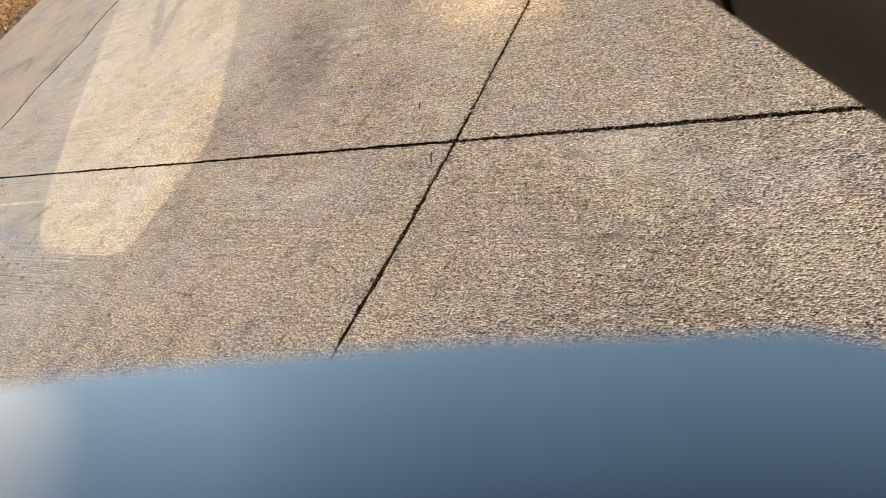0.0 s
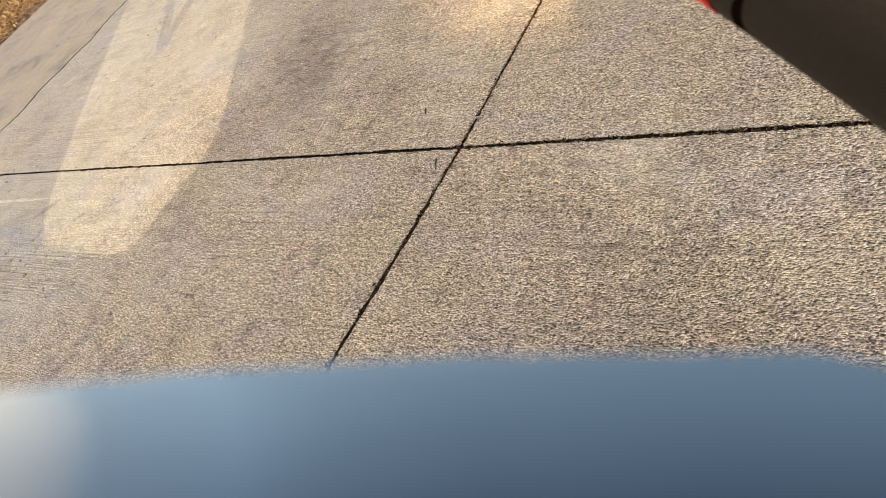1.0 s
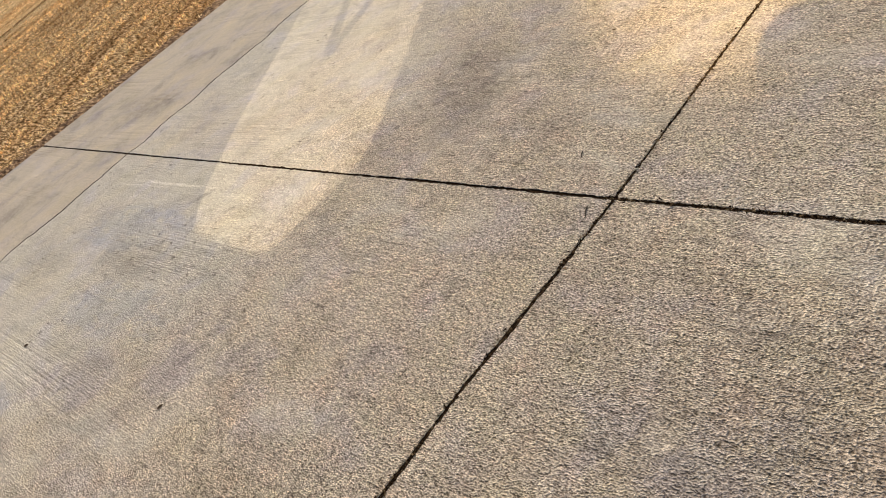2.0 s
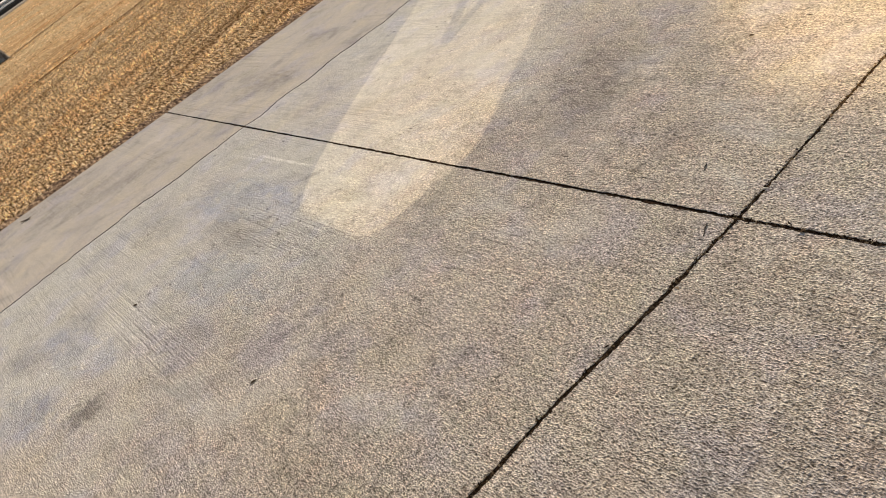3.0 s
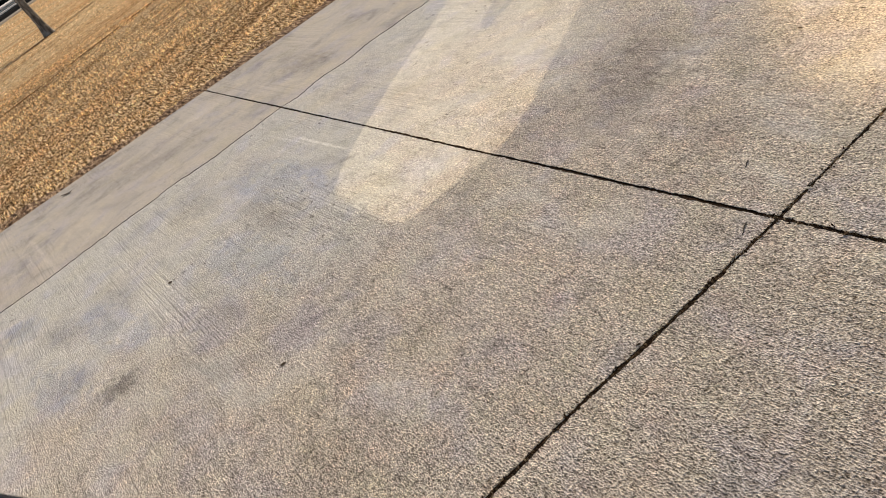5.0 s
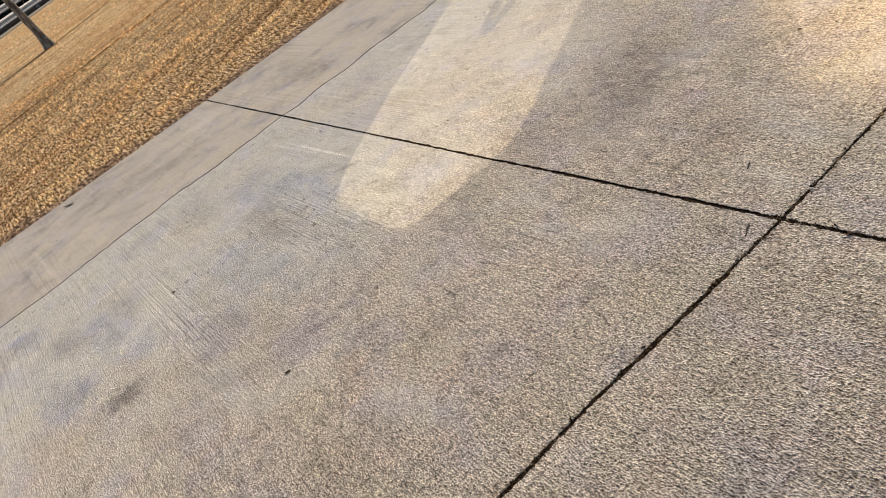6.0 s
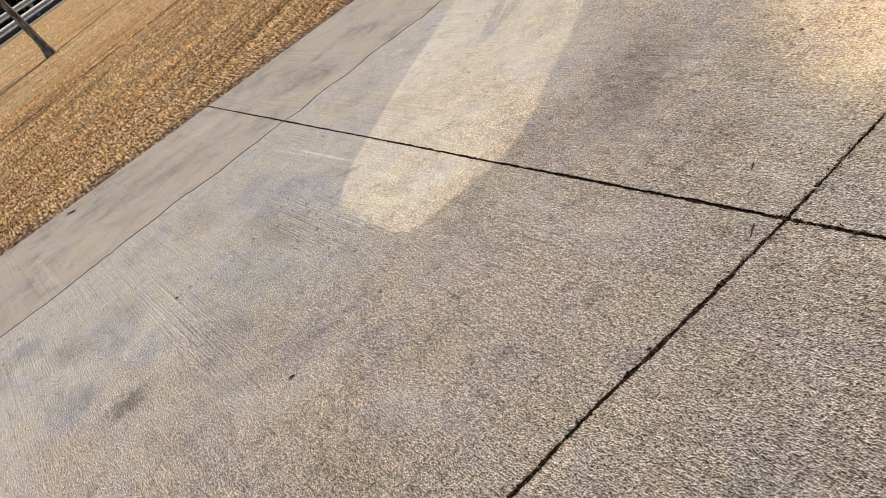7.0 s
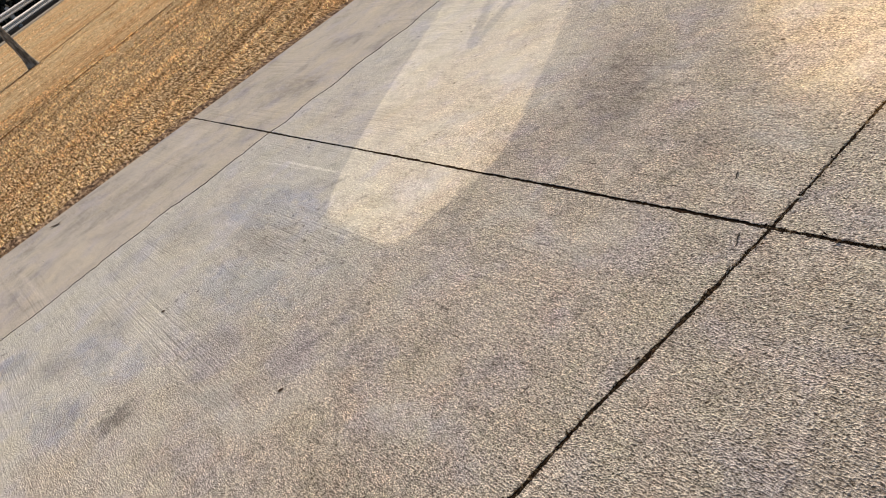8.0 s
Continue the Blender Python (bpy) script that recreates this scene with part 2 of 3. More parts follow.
def grit_material():
    n = Nodes("joint_crumbs")
    g = n.add("ShaderNodeNewGeometry")
    c = n.ramp(g.outputs["Random Per Island"], [(0.0, (0.008, 0.005, 0.003)), (0.5, (0.04, 0.024, 0.012)), (0.82, (0.13, 0.085, 0.045)), (1.0, (0.36, 0.27, 0.17))])
    return n.done(c, 0.95, Specular_IOR_Level=0.1)


MOWN = 121.8


def lawn_material():
    """Dormant turf: pale straw over dark thatch near by, mown in rows. Shade between tufts, and the paler, pinker look
    at a grazing angle further off, are put into the colour.
    """
    n = Nodes("dry_turf")
    p = n.coords()
    xyz = n.add("ShaderNodeSeparateXYZ")
    n.put(xyz, 0, p)
    # far turf is tinted for its paleness at a grazing view
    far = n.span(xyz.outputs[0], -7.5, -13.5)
    tuft = n.noise(n.coords((14, 46, 1), (0, 0, radians(12))), 1.0, 4, 0.7)
    row = n.noise(n.aligned((2.6, 0.10, 1), MOWN), 1.0, 4, 0.6)
    c = n.ramp(tuft, [(0.37, (0.045, 0.028, 0.014)), (0.47, (0.22, 0.135, 0.063)), (0.55, (0.70, 0.475, 0.25)), (0.64, (0.98, 0.82, 0.55))])
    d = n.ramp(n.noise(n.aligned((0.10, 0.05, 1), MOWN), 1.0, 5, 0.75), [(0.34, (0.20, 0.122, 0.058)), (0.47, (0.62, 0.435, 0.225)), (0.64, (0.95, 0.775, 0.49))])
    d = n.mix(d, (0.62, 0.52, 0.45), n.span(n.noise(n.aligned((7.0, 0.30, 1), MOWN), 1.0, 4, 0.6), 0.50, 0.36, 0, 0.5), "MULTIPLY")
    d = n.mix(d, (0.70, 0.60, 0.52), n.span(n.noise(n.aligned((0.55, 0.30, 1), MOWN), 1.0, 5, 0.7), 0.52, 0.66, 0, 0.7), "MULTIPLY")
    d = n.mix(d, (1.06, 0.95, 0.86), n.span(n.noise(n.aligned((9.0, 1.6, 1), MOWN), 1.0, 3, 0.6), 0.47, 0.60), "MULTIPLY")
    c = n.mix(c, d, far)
    c = n.mix(c, (0.45, 0.38, 0.32), n.span(row, 0.47, 0.33, 0, 0.8), "MULTIPLY")
    c = n.mix(c, (1.04, 0.95, 0.88), n.span(n.noise(n.aligned((3.0, 1.0, 1), MOWN), 1.0, 3), 0.48, 0.66, 0, 0.9), "MULTIPLY")
    return n.done(c, 0.95, n.bump(tuft, 0.8, 0.02), Specular_IOR_Level=0.0)


def blade_material():
    n = Nodes("dry_grass")
    g = n.add("ShaderNodeNewGeometry")
    c = n.ramp(g.outputs["Random Per Island"], [(0.0, (0.12, 0.072, 0.035)), (0.15, (0.44, 0.29, 0.135)), (0.32, (0.86, 0.60, 0.31)),
                                                (0.72, (1.0, 0.86, 0.60)), (0.98, (0.52, 0.45, 0.20))])
    row = n.noise(n.aligned((2.6, 0.10, 1), MOWN), 1.0, 4, 0.6)
    c = n.mix(c, (0.40, 0.33, 0.28), n.span(row, 0.50, 0.41, 0, 0.8), "MULTIPLY")
    c = n.mix(c, (1.16, 1.13, 1.08), n.span(row, 0.50, 0.60), "MULTIPLY")
    c = n.mix(c, (1.0, 0.93, 0.86), n.span(n.noise(n.aligned((3.0, 1.0, 1), MOWN), 1.0, 3), 0.40, 0.62, 0, 0.75), "MULTIPLY")
    c = n.mix(c, (0.62, 0.55, 0.50), n.span(n.noise(n.aligned((4.5, 0.34, 1), MOWN), 1.0, 4, 0.6), 0.47, 0.35, 0, 0.7), "MULTIPLY")
    # shadows between tufts and sunlit tufts put into the blade colour
    tuft = n.noise(n.coords((12, 38, 1), (0, 0, radians(12))), 1.0, 4, 0.65)
    c = n.mix(c, n.ramp(tuft, [(0.41, (0.26, 0.23, 0.21)), (0.48, (1.05, 1.02, 0.98)), (0.57, (1.75, 1.73, 1.70))]), 0.95, "MULTIPLY")
    mat = n.done(c, 0.8, Specular_IOR_Level=0.0)
    thin = n.add("ShaderNodeBsdfTranslucent")
    n.put(thin, "Color", c)
    both = n.add("ShaderNodeMixShader")
    n.put(both, 0, 0.6), n.put(both, 1, n.out.outputs[0]), n.put(both, 2, thin.outputs[0])
    n.put(n.t.nodes["Material Output"], "Surface", both.outputs[0])
    return mat


def plain_material(name, colour, rough, metal=0.0, coat=0.0, grain=60.0, amount=0.15, bump=0.0, spec=0.5):
    n = Nodes(name)
    p = n.coords()
    f = n.noise(p, grain, 4, 0.6)
    c = n.mix(tuple(v * (1 - amount) for v in colour), tuple(min(1, v * (1 + amount)) for v in colour), f)
    nor = n.bump(f, 1.0, bump) if bump else None
    return n.done(c, n.span(f, 0.3, 0.7, rough * 0.85, min(1, rough * 1.15)), nor, Metallic=metal, Coat_Weight=coat, Specular_IOR_Level=spec)


def sheen_paint():
    """Blue, with a pale sheen at the outer end and a shaded inner end put into the colour."""
    n = Nodes("blue_sheen_paint")
    p = n.coords()
    xyz = n.add("ShaderNodeSeparateXYZ")
    n.put(xyz, 0, p)
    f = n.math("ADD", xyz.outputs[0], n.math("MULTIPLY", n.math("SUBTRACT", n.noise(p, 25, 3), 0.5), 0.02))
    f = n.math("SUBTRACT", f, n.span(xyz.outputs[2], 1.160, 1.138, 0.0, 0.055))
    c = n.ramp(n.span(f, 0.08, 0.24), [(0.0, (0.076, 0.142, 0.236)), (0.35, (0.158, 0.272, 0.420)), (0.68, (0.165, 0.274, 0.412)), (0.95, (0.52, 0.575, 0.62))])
    return n.done(c, 0.8, Specular_IOR_Level=0.08)


def bark_material():
    n = Nodes("bark")
    p = n.coords((9, 9, 2.2))
    f = n.noise(p, 3.0, 5, 0.65, 0.6)
    c = n.ramp(f, [(0.34, (0.045, 0.038, 0.030)), (0.5, (0.17, 0.145, 0.115)), (0.66, (0.42, 0.37, 0.31))])
    return n.done(c, 0.9, n.bump(f, 1.0, 0.02))


def lens_material(name, colour, emit):
    n = Nodes(name)
    p = n.coords()
    f = n.noise(p, 90, 3)
    c = n.mix(colour, tuple(v * 0.8 for v in colour), f)
    # emission stands in for sunlight glowing through the unlit lens
    return n.done(c, 0.3, None, Specular_IOR_Level=0.12, Emission_Color=(*colour, 1), Emission_Strength=emit)


def edge_material():
    """Dark thatch and soil with straw lying in it."""
    n = Nodes("thatch_edge")
    f = n.noise(n.coords((0.28, 1, 1)), 48, 5, 0.75)
    c = n.ramp(f, [(0.36, (0.040, 0.023, 0.014)), (0.47, (0.155, 0.092, 0.055)), (0.56, (0.42, 0.28, 0.165)), (0.66, (0.82, 0.60, 0.38))])
    return n.done(c, 0.95, n.bump(f, 1.0, 0.02), Specular_IOR_Level=0.05)


M_EDGE = edge_material()
M_GRIT = grit_material()
M_SOIL, M_LAWN, M_BLADE, M_BARK = soil_material(), lawn_material(), blade_material(), bark_material()
M_COWL = plain_material("brown_black_plastic", (0.060, 0.049, 0.038), 0.72, grain=400, amount=0.2, bump=0.0004, spec=0.08)
M_BLUE = sheen_paint()
M_LID = plain_material("blue_lid_plastic", (0.014, 0.050, 0.105), 0.6, grain=40, amount=0.12, spec=0.2)
M_TRIM = plain_material("dark_navy_trim", (0.012, 0.024, 0.046), 0.6, grain=40, amount=0.12, spec=0.05)
M_NAVY = plain_material("navy_plastic", (0.022, 0.055, 0.10), 0.5, grain=40, amount=0.12)
M_BLACK = plain_material("black_rubber", (0.012, 0.012, 0.012), 0.7, grain=200, amount=0.3, bump=0.0005)
M_STEEL = plain_material("grey_steel", (0.42, 0.42, 0.43), 0.55, metal=0.6, grain=30, amount=0.12)
M_KERB = plain_material("kerb_concrete", (0.34, 0.30, 0.24), 0.9, grain=25, amount=0.2, bump=0.004)
M_ROAD = plain_material("asphalt", (0.028, 0.027, 0.026), 1.0, grain=80, amount=0.35, bump=0.004, spec=0.0)
M_RED = lens_material("red_lens", (0.74, 0.006, 0.014), 0.24)
M_PINK = lens_material("dull_red_lens", (0.44, 0.060, 0.070), 0.10)
M_AMBER = lens_material("orange_reflector", (1.0, 0.05, 0.03), 0.42)
M_LEAF = plain_material("dead_leaf", (0.10, 0.065, 0.035), 0.85, grain=300, amount=0.4)
M_TWIG = plain_material("twig", (0.055, 0.042, 0.03), 0.9, grain=300, amount=0.4)
M_SEED = plain_material("pale_chaff", (0.70, 0.64, 0.52), 0.8, grain=200, amount=0.2)
M_WALL = plain_material("painted_siding", (0.55, 0.51, 0.45), 0.8, grain=8, amount=0.08)
M_CRESCENT = plain_material("dark_red_crescent", (0.016, 0.007, 0.005), 0.95, grain=100, spec=0.0)
M_RUT = plain_material("bare_soil", (0.15, 0.068, 0.024), 1.0, grain=45, amount=0.6, bump=0.003, spec=0.0)
M_HEDGE = plain_material("dark_hedge", (0.014, 0.017, 0.011), 0.9, grain=20, amount=0.4)


# ---------------------------------------------------------------- mesh helpers
def link(name, bm, material, smooth=False):
    me = bpy.data.meshes.new(name)
    bmesh.ops.recalc_face_normals(bm, faces=bm.faces)
    bm.to_mesh(me)
    bm.free()
    me.materials.append(material)
    if smooth:
        me.shade_smooth()
    return new(name, me)


def part(name, bm, material, parent, label="", smooth=False):
    """One mesh object under a thing or under a part."""
    ob = link(name, bm, material, smooth)
    ob.parent = parent
    return tagged(ob, label) if label else ob


def raw(name, verts, faces, material):
    me = bpy.data.meshes.new(name)
    me.from_pydata(verts, [], faces)
    me.materials.append(material)
    return new(name, me)


def block(bm, a, b, bevel=0.0):
    made = bmesh.ops.create_cube(bm, size=1)["verts"]
    for v in made:
        v.co = Vector([a[i] + (b[i] - a[i]) * (v.co[i] + 0.5) for i in range(3)])
    if bevel:
        edges = list({e for v in made for e in v.link_edges})
        bmesh.ops.bevel(bm, geom=edges, offset=bevel, segments=2, profile=0.5, affect="EDGES")
    return bm


def tube(bm, path, radii, sides=10, cap=True):
    """A round, tapered tube along a path of points."""
    rings = []
    pts = [Vector(p) for p in path]
    for i, p in enumerate(pts):
        way = (pts[min(i + 1, len(pts) - 1)] - pts[max(i - 1, 0)]).normalized()
        side = way.orthogonal().normalized() if i == 0 else (side - way * side.dot(way)).normalized()
        up = way.cross(side)
        r = radii[i] if isinstance(radii, (list, tuple)) else radii
        rings.append([bm.verts.new(p + (side * math.cos(k * math.tau / sides) + up * math.sin(k * math.tau / sides)) * r) for k in range(sides)])
    for a, b in zip(rings, rings[1:]):
        for k in range(sides):
            bm.faces.new((a[k], a[(k + 1) % sides], b[(k + 1) % sides], b[k]))
    if cap:
        bm.faces.new(rings[0][::-1]), bm.faces.new(rings[-1])
    return bm


def loft(bm, rings, closed=True, caps=True):
    rows = [[bm.verts.new(p) for p in ring] for ring in rings]
    n = len(rows[0])
    for a, b in zip(rows, rows[1:]):
        for k in range(n if closed else n - 1):
            bm.faces.new((a[k], a[(k + 1) % n], b[(k + 1) % n], b[k]))
    if caps and closed:
        bm.faces.new(rows[0][::-1]), bm.faces.new(rows[-1])
    return bm


# ---------------------------------------------------------------- ground, road
bm = bmesh.new()
bmesh.ops.create_grid(bm, x_segments=8, y_segments=8, size=900)
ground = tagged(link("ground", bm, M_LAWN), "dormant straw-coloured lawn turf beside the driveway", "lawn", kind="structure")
ground.location.z = -0.015

STREET = Vector((-0.78, 0.63, 0)).normalized()
ACROSS = Vector((-STREET.y, STREET.x, 0))
if ACROSS.x > 0:
    ACROSS = -ACROSS
CURB = Vector((-24.6, 0.6, 0))


def along_street(name, off, width, z0, z1, material, label, category):
    bm = bmesh.new()
    a, b = CURB - STREET * 90 + ACROSS * off, CURB + STREET * 90 + ACROSS * off
    ring = [(0, z0), (0.0, z1 - 0.02), (0.02, z1), (width - 0.02, z1), (width, z1 - 0.02), (width, z0)]
    loft(bm, [[p + ACROSS * u + Vector((0, 0, z)) for u, z in ring] for p in (a, b)])
    return tagged(link(name, bm, material), label, category, kind="structure")


along_street("kerb", 0.0, 0.12, -0.2, 0.05, M_KERB, "pale concrete kerb along the street", "kerb")
along_street("road", 0.12, 9.30, -0.2, -0.005, M_ROAD, "dark asphalt street beyond the lawn", "road")
along_street("kerb", 9.45, 0.45, -0.2, 0.07, M_KERB, "pale concrete kerb on the far side", "kerb")

# ---------------------------------------------------------------- driveway
drive = tagged(new("driveway"), "weathered broomed concrete driveway of large slabs", "driveway", kind="structure")
XS = [(-4.39, -3.05, 0.004, 0.0054), (-3.05, 0.0, 0.0054, 0.0050), (0.0, 3.05, 0.0050, 0.006), (3.05, 6.1, 0.006, 0.006)]
YS = [(-9.15, -6.1), (-6.1, -3.05), (-3.05, 0.0), (0.0, 3.05), (3.05, 6.1), (6.1, 9.15)]


def askew(x, y):
    """Shifts the middle joint out of square, bent at the crossing, to fit the camera's view."""
    if y > 0:
        off = 0.031 * y
    else:
        off = 0.061 * max(y, -1.0) + 0.02 * min(0.0, y + 1.0) - 0.009 * math.exp(-((y + 0.68) / 0.2) ** 2)
    return off * max(0.0, 1 - abs(x) / 3.05)


def wander(s, line, amount):
    """How far a joint's edge strays at s metres along it."""
    a = noise.noise(Vector((s * 2.1, line * 7.3, 0.0))) * 0.6 + noise.noise(Vector((s * 21, line * 5.1, 3.0))) * 0.55
    c = noise.noise(Vector((s * 62, line * 3.7, 9.0)))
    d = noise.noise(Vector((s * 130, line * 2.9, 4.0)))
    return amount * (a + 0.55 * c + 0.45 * d)


def stray(s):
    """The thin joint by the lawn meanders like a crack."""
    return 0.032 * noise.noise(Vector((s * 1.7, 0, 5))) + 0.030 * noise.noise(Vector((s * 5.0, 3, 5))) + 0.012 * noise.noise(Vector((s * 23.0, 7, 5)))


def slab(x0, x1, y0, y1, gx0, gx1, gy, material):
    step = 0.007 if max(abs(x0), abs(x1)) <= 4.5 and abs(y0) < 3.2 and abs(y1) < 3.2 else 0.2
    nx, ny = max(4, round((x1 - x0) / step)), max(4, round((y1 - y0) / step))
    thin = 0.0050
    loop = []
    xs0, xs1, ys0, ys1 = x0 + gx0 + 0.002, x1 - gx1 - 0.002, y0 + gy + 0.002, y1 - gy - 0.002

    def wide(s):
        return gy * (1.0 + 0.25 * noise.noise(Vector((s * 3.1, y0, 8))))

    for i in range(nx):
        s = xs0 + (xs1 - xs0) * i / nx
        loop.append((s, y0 + wide(s) + wander(s, y0 + 0.31, 0.0062), 0, 1))
    for i in range(ny):
        s = ys0 + (ys1 - ys0) * i / ny
        loop.append((x1 - gx1 + wander(s, x1 + 0.73, thin if x1 > -3 else 0.0034) + (stray(s) if x1 < -3 else 0), s, -1, 0))
    for i in range(nx):
        s = xs1 - (xs1 - xs0) * i / nx
        loop.append((s, y1 - wide(s) + wander(s, y1 + 0.57, 0.0062), 0, -1))
    for i in range(ny):
        s = ys1 - (ys1 - ys0) * i / ny
        bend = stray(s) if abs(x0 + 3.05) < 0.01 else 0
        loop.append((x0 + gx0 + wander(s, x0 + 0.91, 0.006 if x0 < -4 else 0.0034 if x0 < -3 else thin) + bend, s, 1, 0))
    bm = bmesh.new()
    lip = 0.001
    top = [bm.verts.new((x + dx * lip, y + dy * lip, 0)) for x, y, dx, dy in loop]
    mid = [bm.verts.new((x, y, -0.0015)) for x, y, dx, dy in loop]
    low = [bm.verts.new((x, y, -0.1)) for x, y, dx, dy in loop]
    n = len(loop)
    bm.faces.new(top)
    for a, b, m in ((top, mid, 0), (mid, low, 1)):
        for k in range(n):
            bm.faces.new((a[k], b[k], b[(k + 1) % n], a[(k + 1) % n])).material_index = m
    for v in bm.verts:
        v.co.x += askew(v.co.x, v.co.y)
    ob = part("slab", bm, material, drive)
    ob.data.materials.append(M_SOIL)
    return ob


for x0, x1, g0, g1 in XS:
    for y0, y1 in YS:
        slab(x0, x1, y0, y1, g0, g1, 0.0053, M_STRIP if x0 < -4 else M_SLAB)

bm = bmesh.new()
for x in (-3.05, 0.0, 3.05):
    ys = [-9.15 + 0.1 * k for k in range(184)]
    loft(bm, [[Vector((x + u, y, z)) for u, z in ((-0.04, -0.06), (0.04, -0.06), (0.04, -0.003), (-0.04, -0.003))] for y in ys])
for y in (-6.1, -3.05, 0.0, 3.05, 6.1):
    block(bm, (-4.38, y - 0.02, -0.06), (6.1, y + 0.02, -0.0045))
for v in bm.verts:
    v.co.x += askew(v.co.x, v.co.y)
part("joint_fill", bm, M_SOIL, drive, "dark soil packed in the joints")


def grit():
    """Crumbs of soil, chaff and dead moss lying in the joints."""
    rng = np.random.default_rng(4)
    v, f = [], []
    for _ in range(7000):
        if rng.random() < 0.75:
            y = rng.uniform(-2.6, 2.2)
            x = rng.normal(0, 0.0058) + askew(0.0, y)
        else:
            x, y = rng.uniform(-0.03, 2.0), rng.normal(0, 0.0042)
        s = rng.uniform(0.0010, 0.0034) if rng.random() < 0.93 else rng.uniform(0.003, 0.0052)
        z = -0.003 + rng.uniform(0, 0.0042)
        q = rng.normal(0, 1, (4, 3)) * s
        k = len(v)
        v += [(x + a, y + b, z + c * 0.6) for a, b, c in q]
        f += [(k, k + 1, k + 2), (k, k + 3, k + 1), (k + 1, k + 3, k + 2), (k, k + 2, k + 3)]
    ob = raw("joint_grit", v, f, M_GRIT)
    ob.parent = drive
    return tagged(ob, "crumbs of soil and dead moss in the joints", kind="stuff")


grit()

# ---------------------------------------------------------------- lawn
def on_line(x, y, px, py, wide, turn=0.95):
    """Whether a blade stands in one of the bare mower tracks."""
    return np.abs((x - px) * math.sin(turn) + (y - py) * math.cos(turn)) < wide


def grass(name, count, box, size, seed):
    rng = np.random.default_rng(seed)
    x = box[0] + (box[1] - box[0]) * rng.random(count) ** 0.8
    y = rng.uniform(box[2], box[3], count)
    keep = ~(on_line(x, y, -8.887, -1.011, 0.035, 1.016) | on_line(x, y, -13.344, -0.472, 0.05, 0.80) | on_line(x, y, -6.6, -0.9, 0.012, 1.016)
             | on_line(x, y, -7.3, 0.2, 0.025) | on_line(x, y, -10.6, -0.5, 0.04) | on_line(x, y, -17.0, 0.0, 0.07))
    ca, sa = math.cos(radians(MOWN)), math.sin(radians(MOWN))
    along, off = x * ca + y * sa, y * ca - x * sa
    tuft = np.array([0.9 * noise.noise(Vector((a * 8, b * 11, 0))) + 0.7 * noise.noise(Vector((a * 0.4, b * 10.0, 4))) for a, b in zip(along, off)])
    keep &= rng.random(count) < 0.46 + 1.8 * tuft - 0.15 * np.clip((x + 5.3) / 0.7, 0, 1) - 0.24 * np.clip((x + 4.75) / 0.25, 0, 1)
    x, y, tuft = x[keep], y[keep], tuft[keep]
    n = len(x)
    turn = rng.uniform(0, math.tau, n)
    lean = rng.uniform(0.35, 1.35, n)
    ln = size * rng.uniform(0.5, 1.3, n) * np.clip(1 + 1.1 * tuft, 0.25, 2.0)
    w = size * 0.10 * rng.uniform(0.7, 1.4, n)
    dx, dy = np.cos(turn), np.sin(turn)
    out, up = np.sin(lean) * ln, np.cos(lean) * ln
    z0 = -0.017
    v = np.empty((n, 5, 3))
    for k, (s, h, r) in enumerate(((-1, 0, 0), (1, 0, 0), (0.8, 0.62, 0.45), (-0.8, 0.62, 0.45), (0, 0.92, 1.0))):
        v[:, k, 0] = x - dy * w * s + dx * out * r
        v[:, k, 1] = y + dx * w * s + dy * out * r
        v[:, k, 2] = z0 + up * h
    base = np.arange(n) * 5
    quads = np.stack([base, base + 1, base + 2, base + 3], 1).tolist()
    tris = np.stack([base + 3, base + 2, base + 4], 1).tolist()
    ob = raw(name, v.reshape(-1, 3).tolist(), quads + tris, M_BLADE)
    return tagged(ob, "short dry tan grass with mower tracks beside concrete", "grass", kind="stuff")


grass("grass", 300000, (-4.40, -10.5, -2.8, 3.8), 0.022, 1)
grass("grass", 110000, (-9.0, -16.0, -4.0, 6.0), 0.024, 2)
grass("grass", 40000, (-16.0, -24.4, -4.0, 8.0), 0.032, 3)


def bare_strip(x, y, wide, length, turn):
    """A narrow dark rut of bare soil left by mower wheels."""
    bm = bmesh.new()
    rows = []
    for i in range(61):
        t = length * (i / 60 - 0.5)
        c = Vector((x - math.cos(turn) * t, y + math.sin(turn) * t, -0.004))
        w = wide * (0.8 + 0.5 * noise.noise(Vector((t * 2.3, x, 0))))
        side = Vector((math.sin(turn), math.cos(turn), 0))
        rows.append([c - side * w, c - side * w * 0.4 - Vector((0, 0, 0.0)), c + side * w * 0.4, c + side * w])
    loft(bm, rows, closed=False)
    return tagged(link("rut", bm, M_RUT), "dark bare wheel rut across the dry lawn", "rut", kind="structure")


bare_strip(-8.887, -1.011, 0.036, 18, 1.016)
bare_strip(-13.344, -0.472, 0.035, 16, 0.80)

bm = bmesh.new()
rows = []
for i in range(700):
    y = -4 + 9 * i / 699
    ragged = sum(k * noise.noise(Vector((y * f, f, 0))) for k, f in ((0.10, 3.1), (0.06, 12.0), (0.035, 37.0)))
    rows.append([Vector((-4.36, y, -0.006)), Vector((-4.46 + 0.3 * ragged, y, -0.004)), Vector((-4.58 + ragged * 1.3, y, -0.006)), Vector((-4.64 + ragged * 1.3, y, -0.03))])
loft(bm, rows, closed=False)
tagged(link("soil_edge", bm, M_EDGE), "dark reddish soil edge between lawn and concrete", "soil", kind="structure")


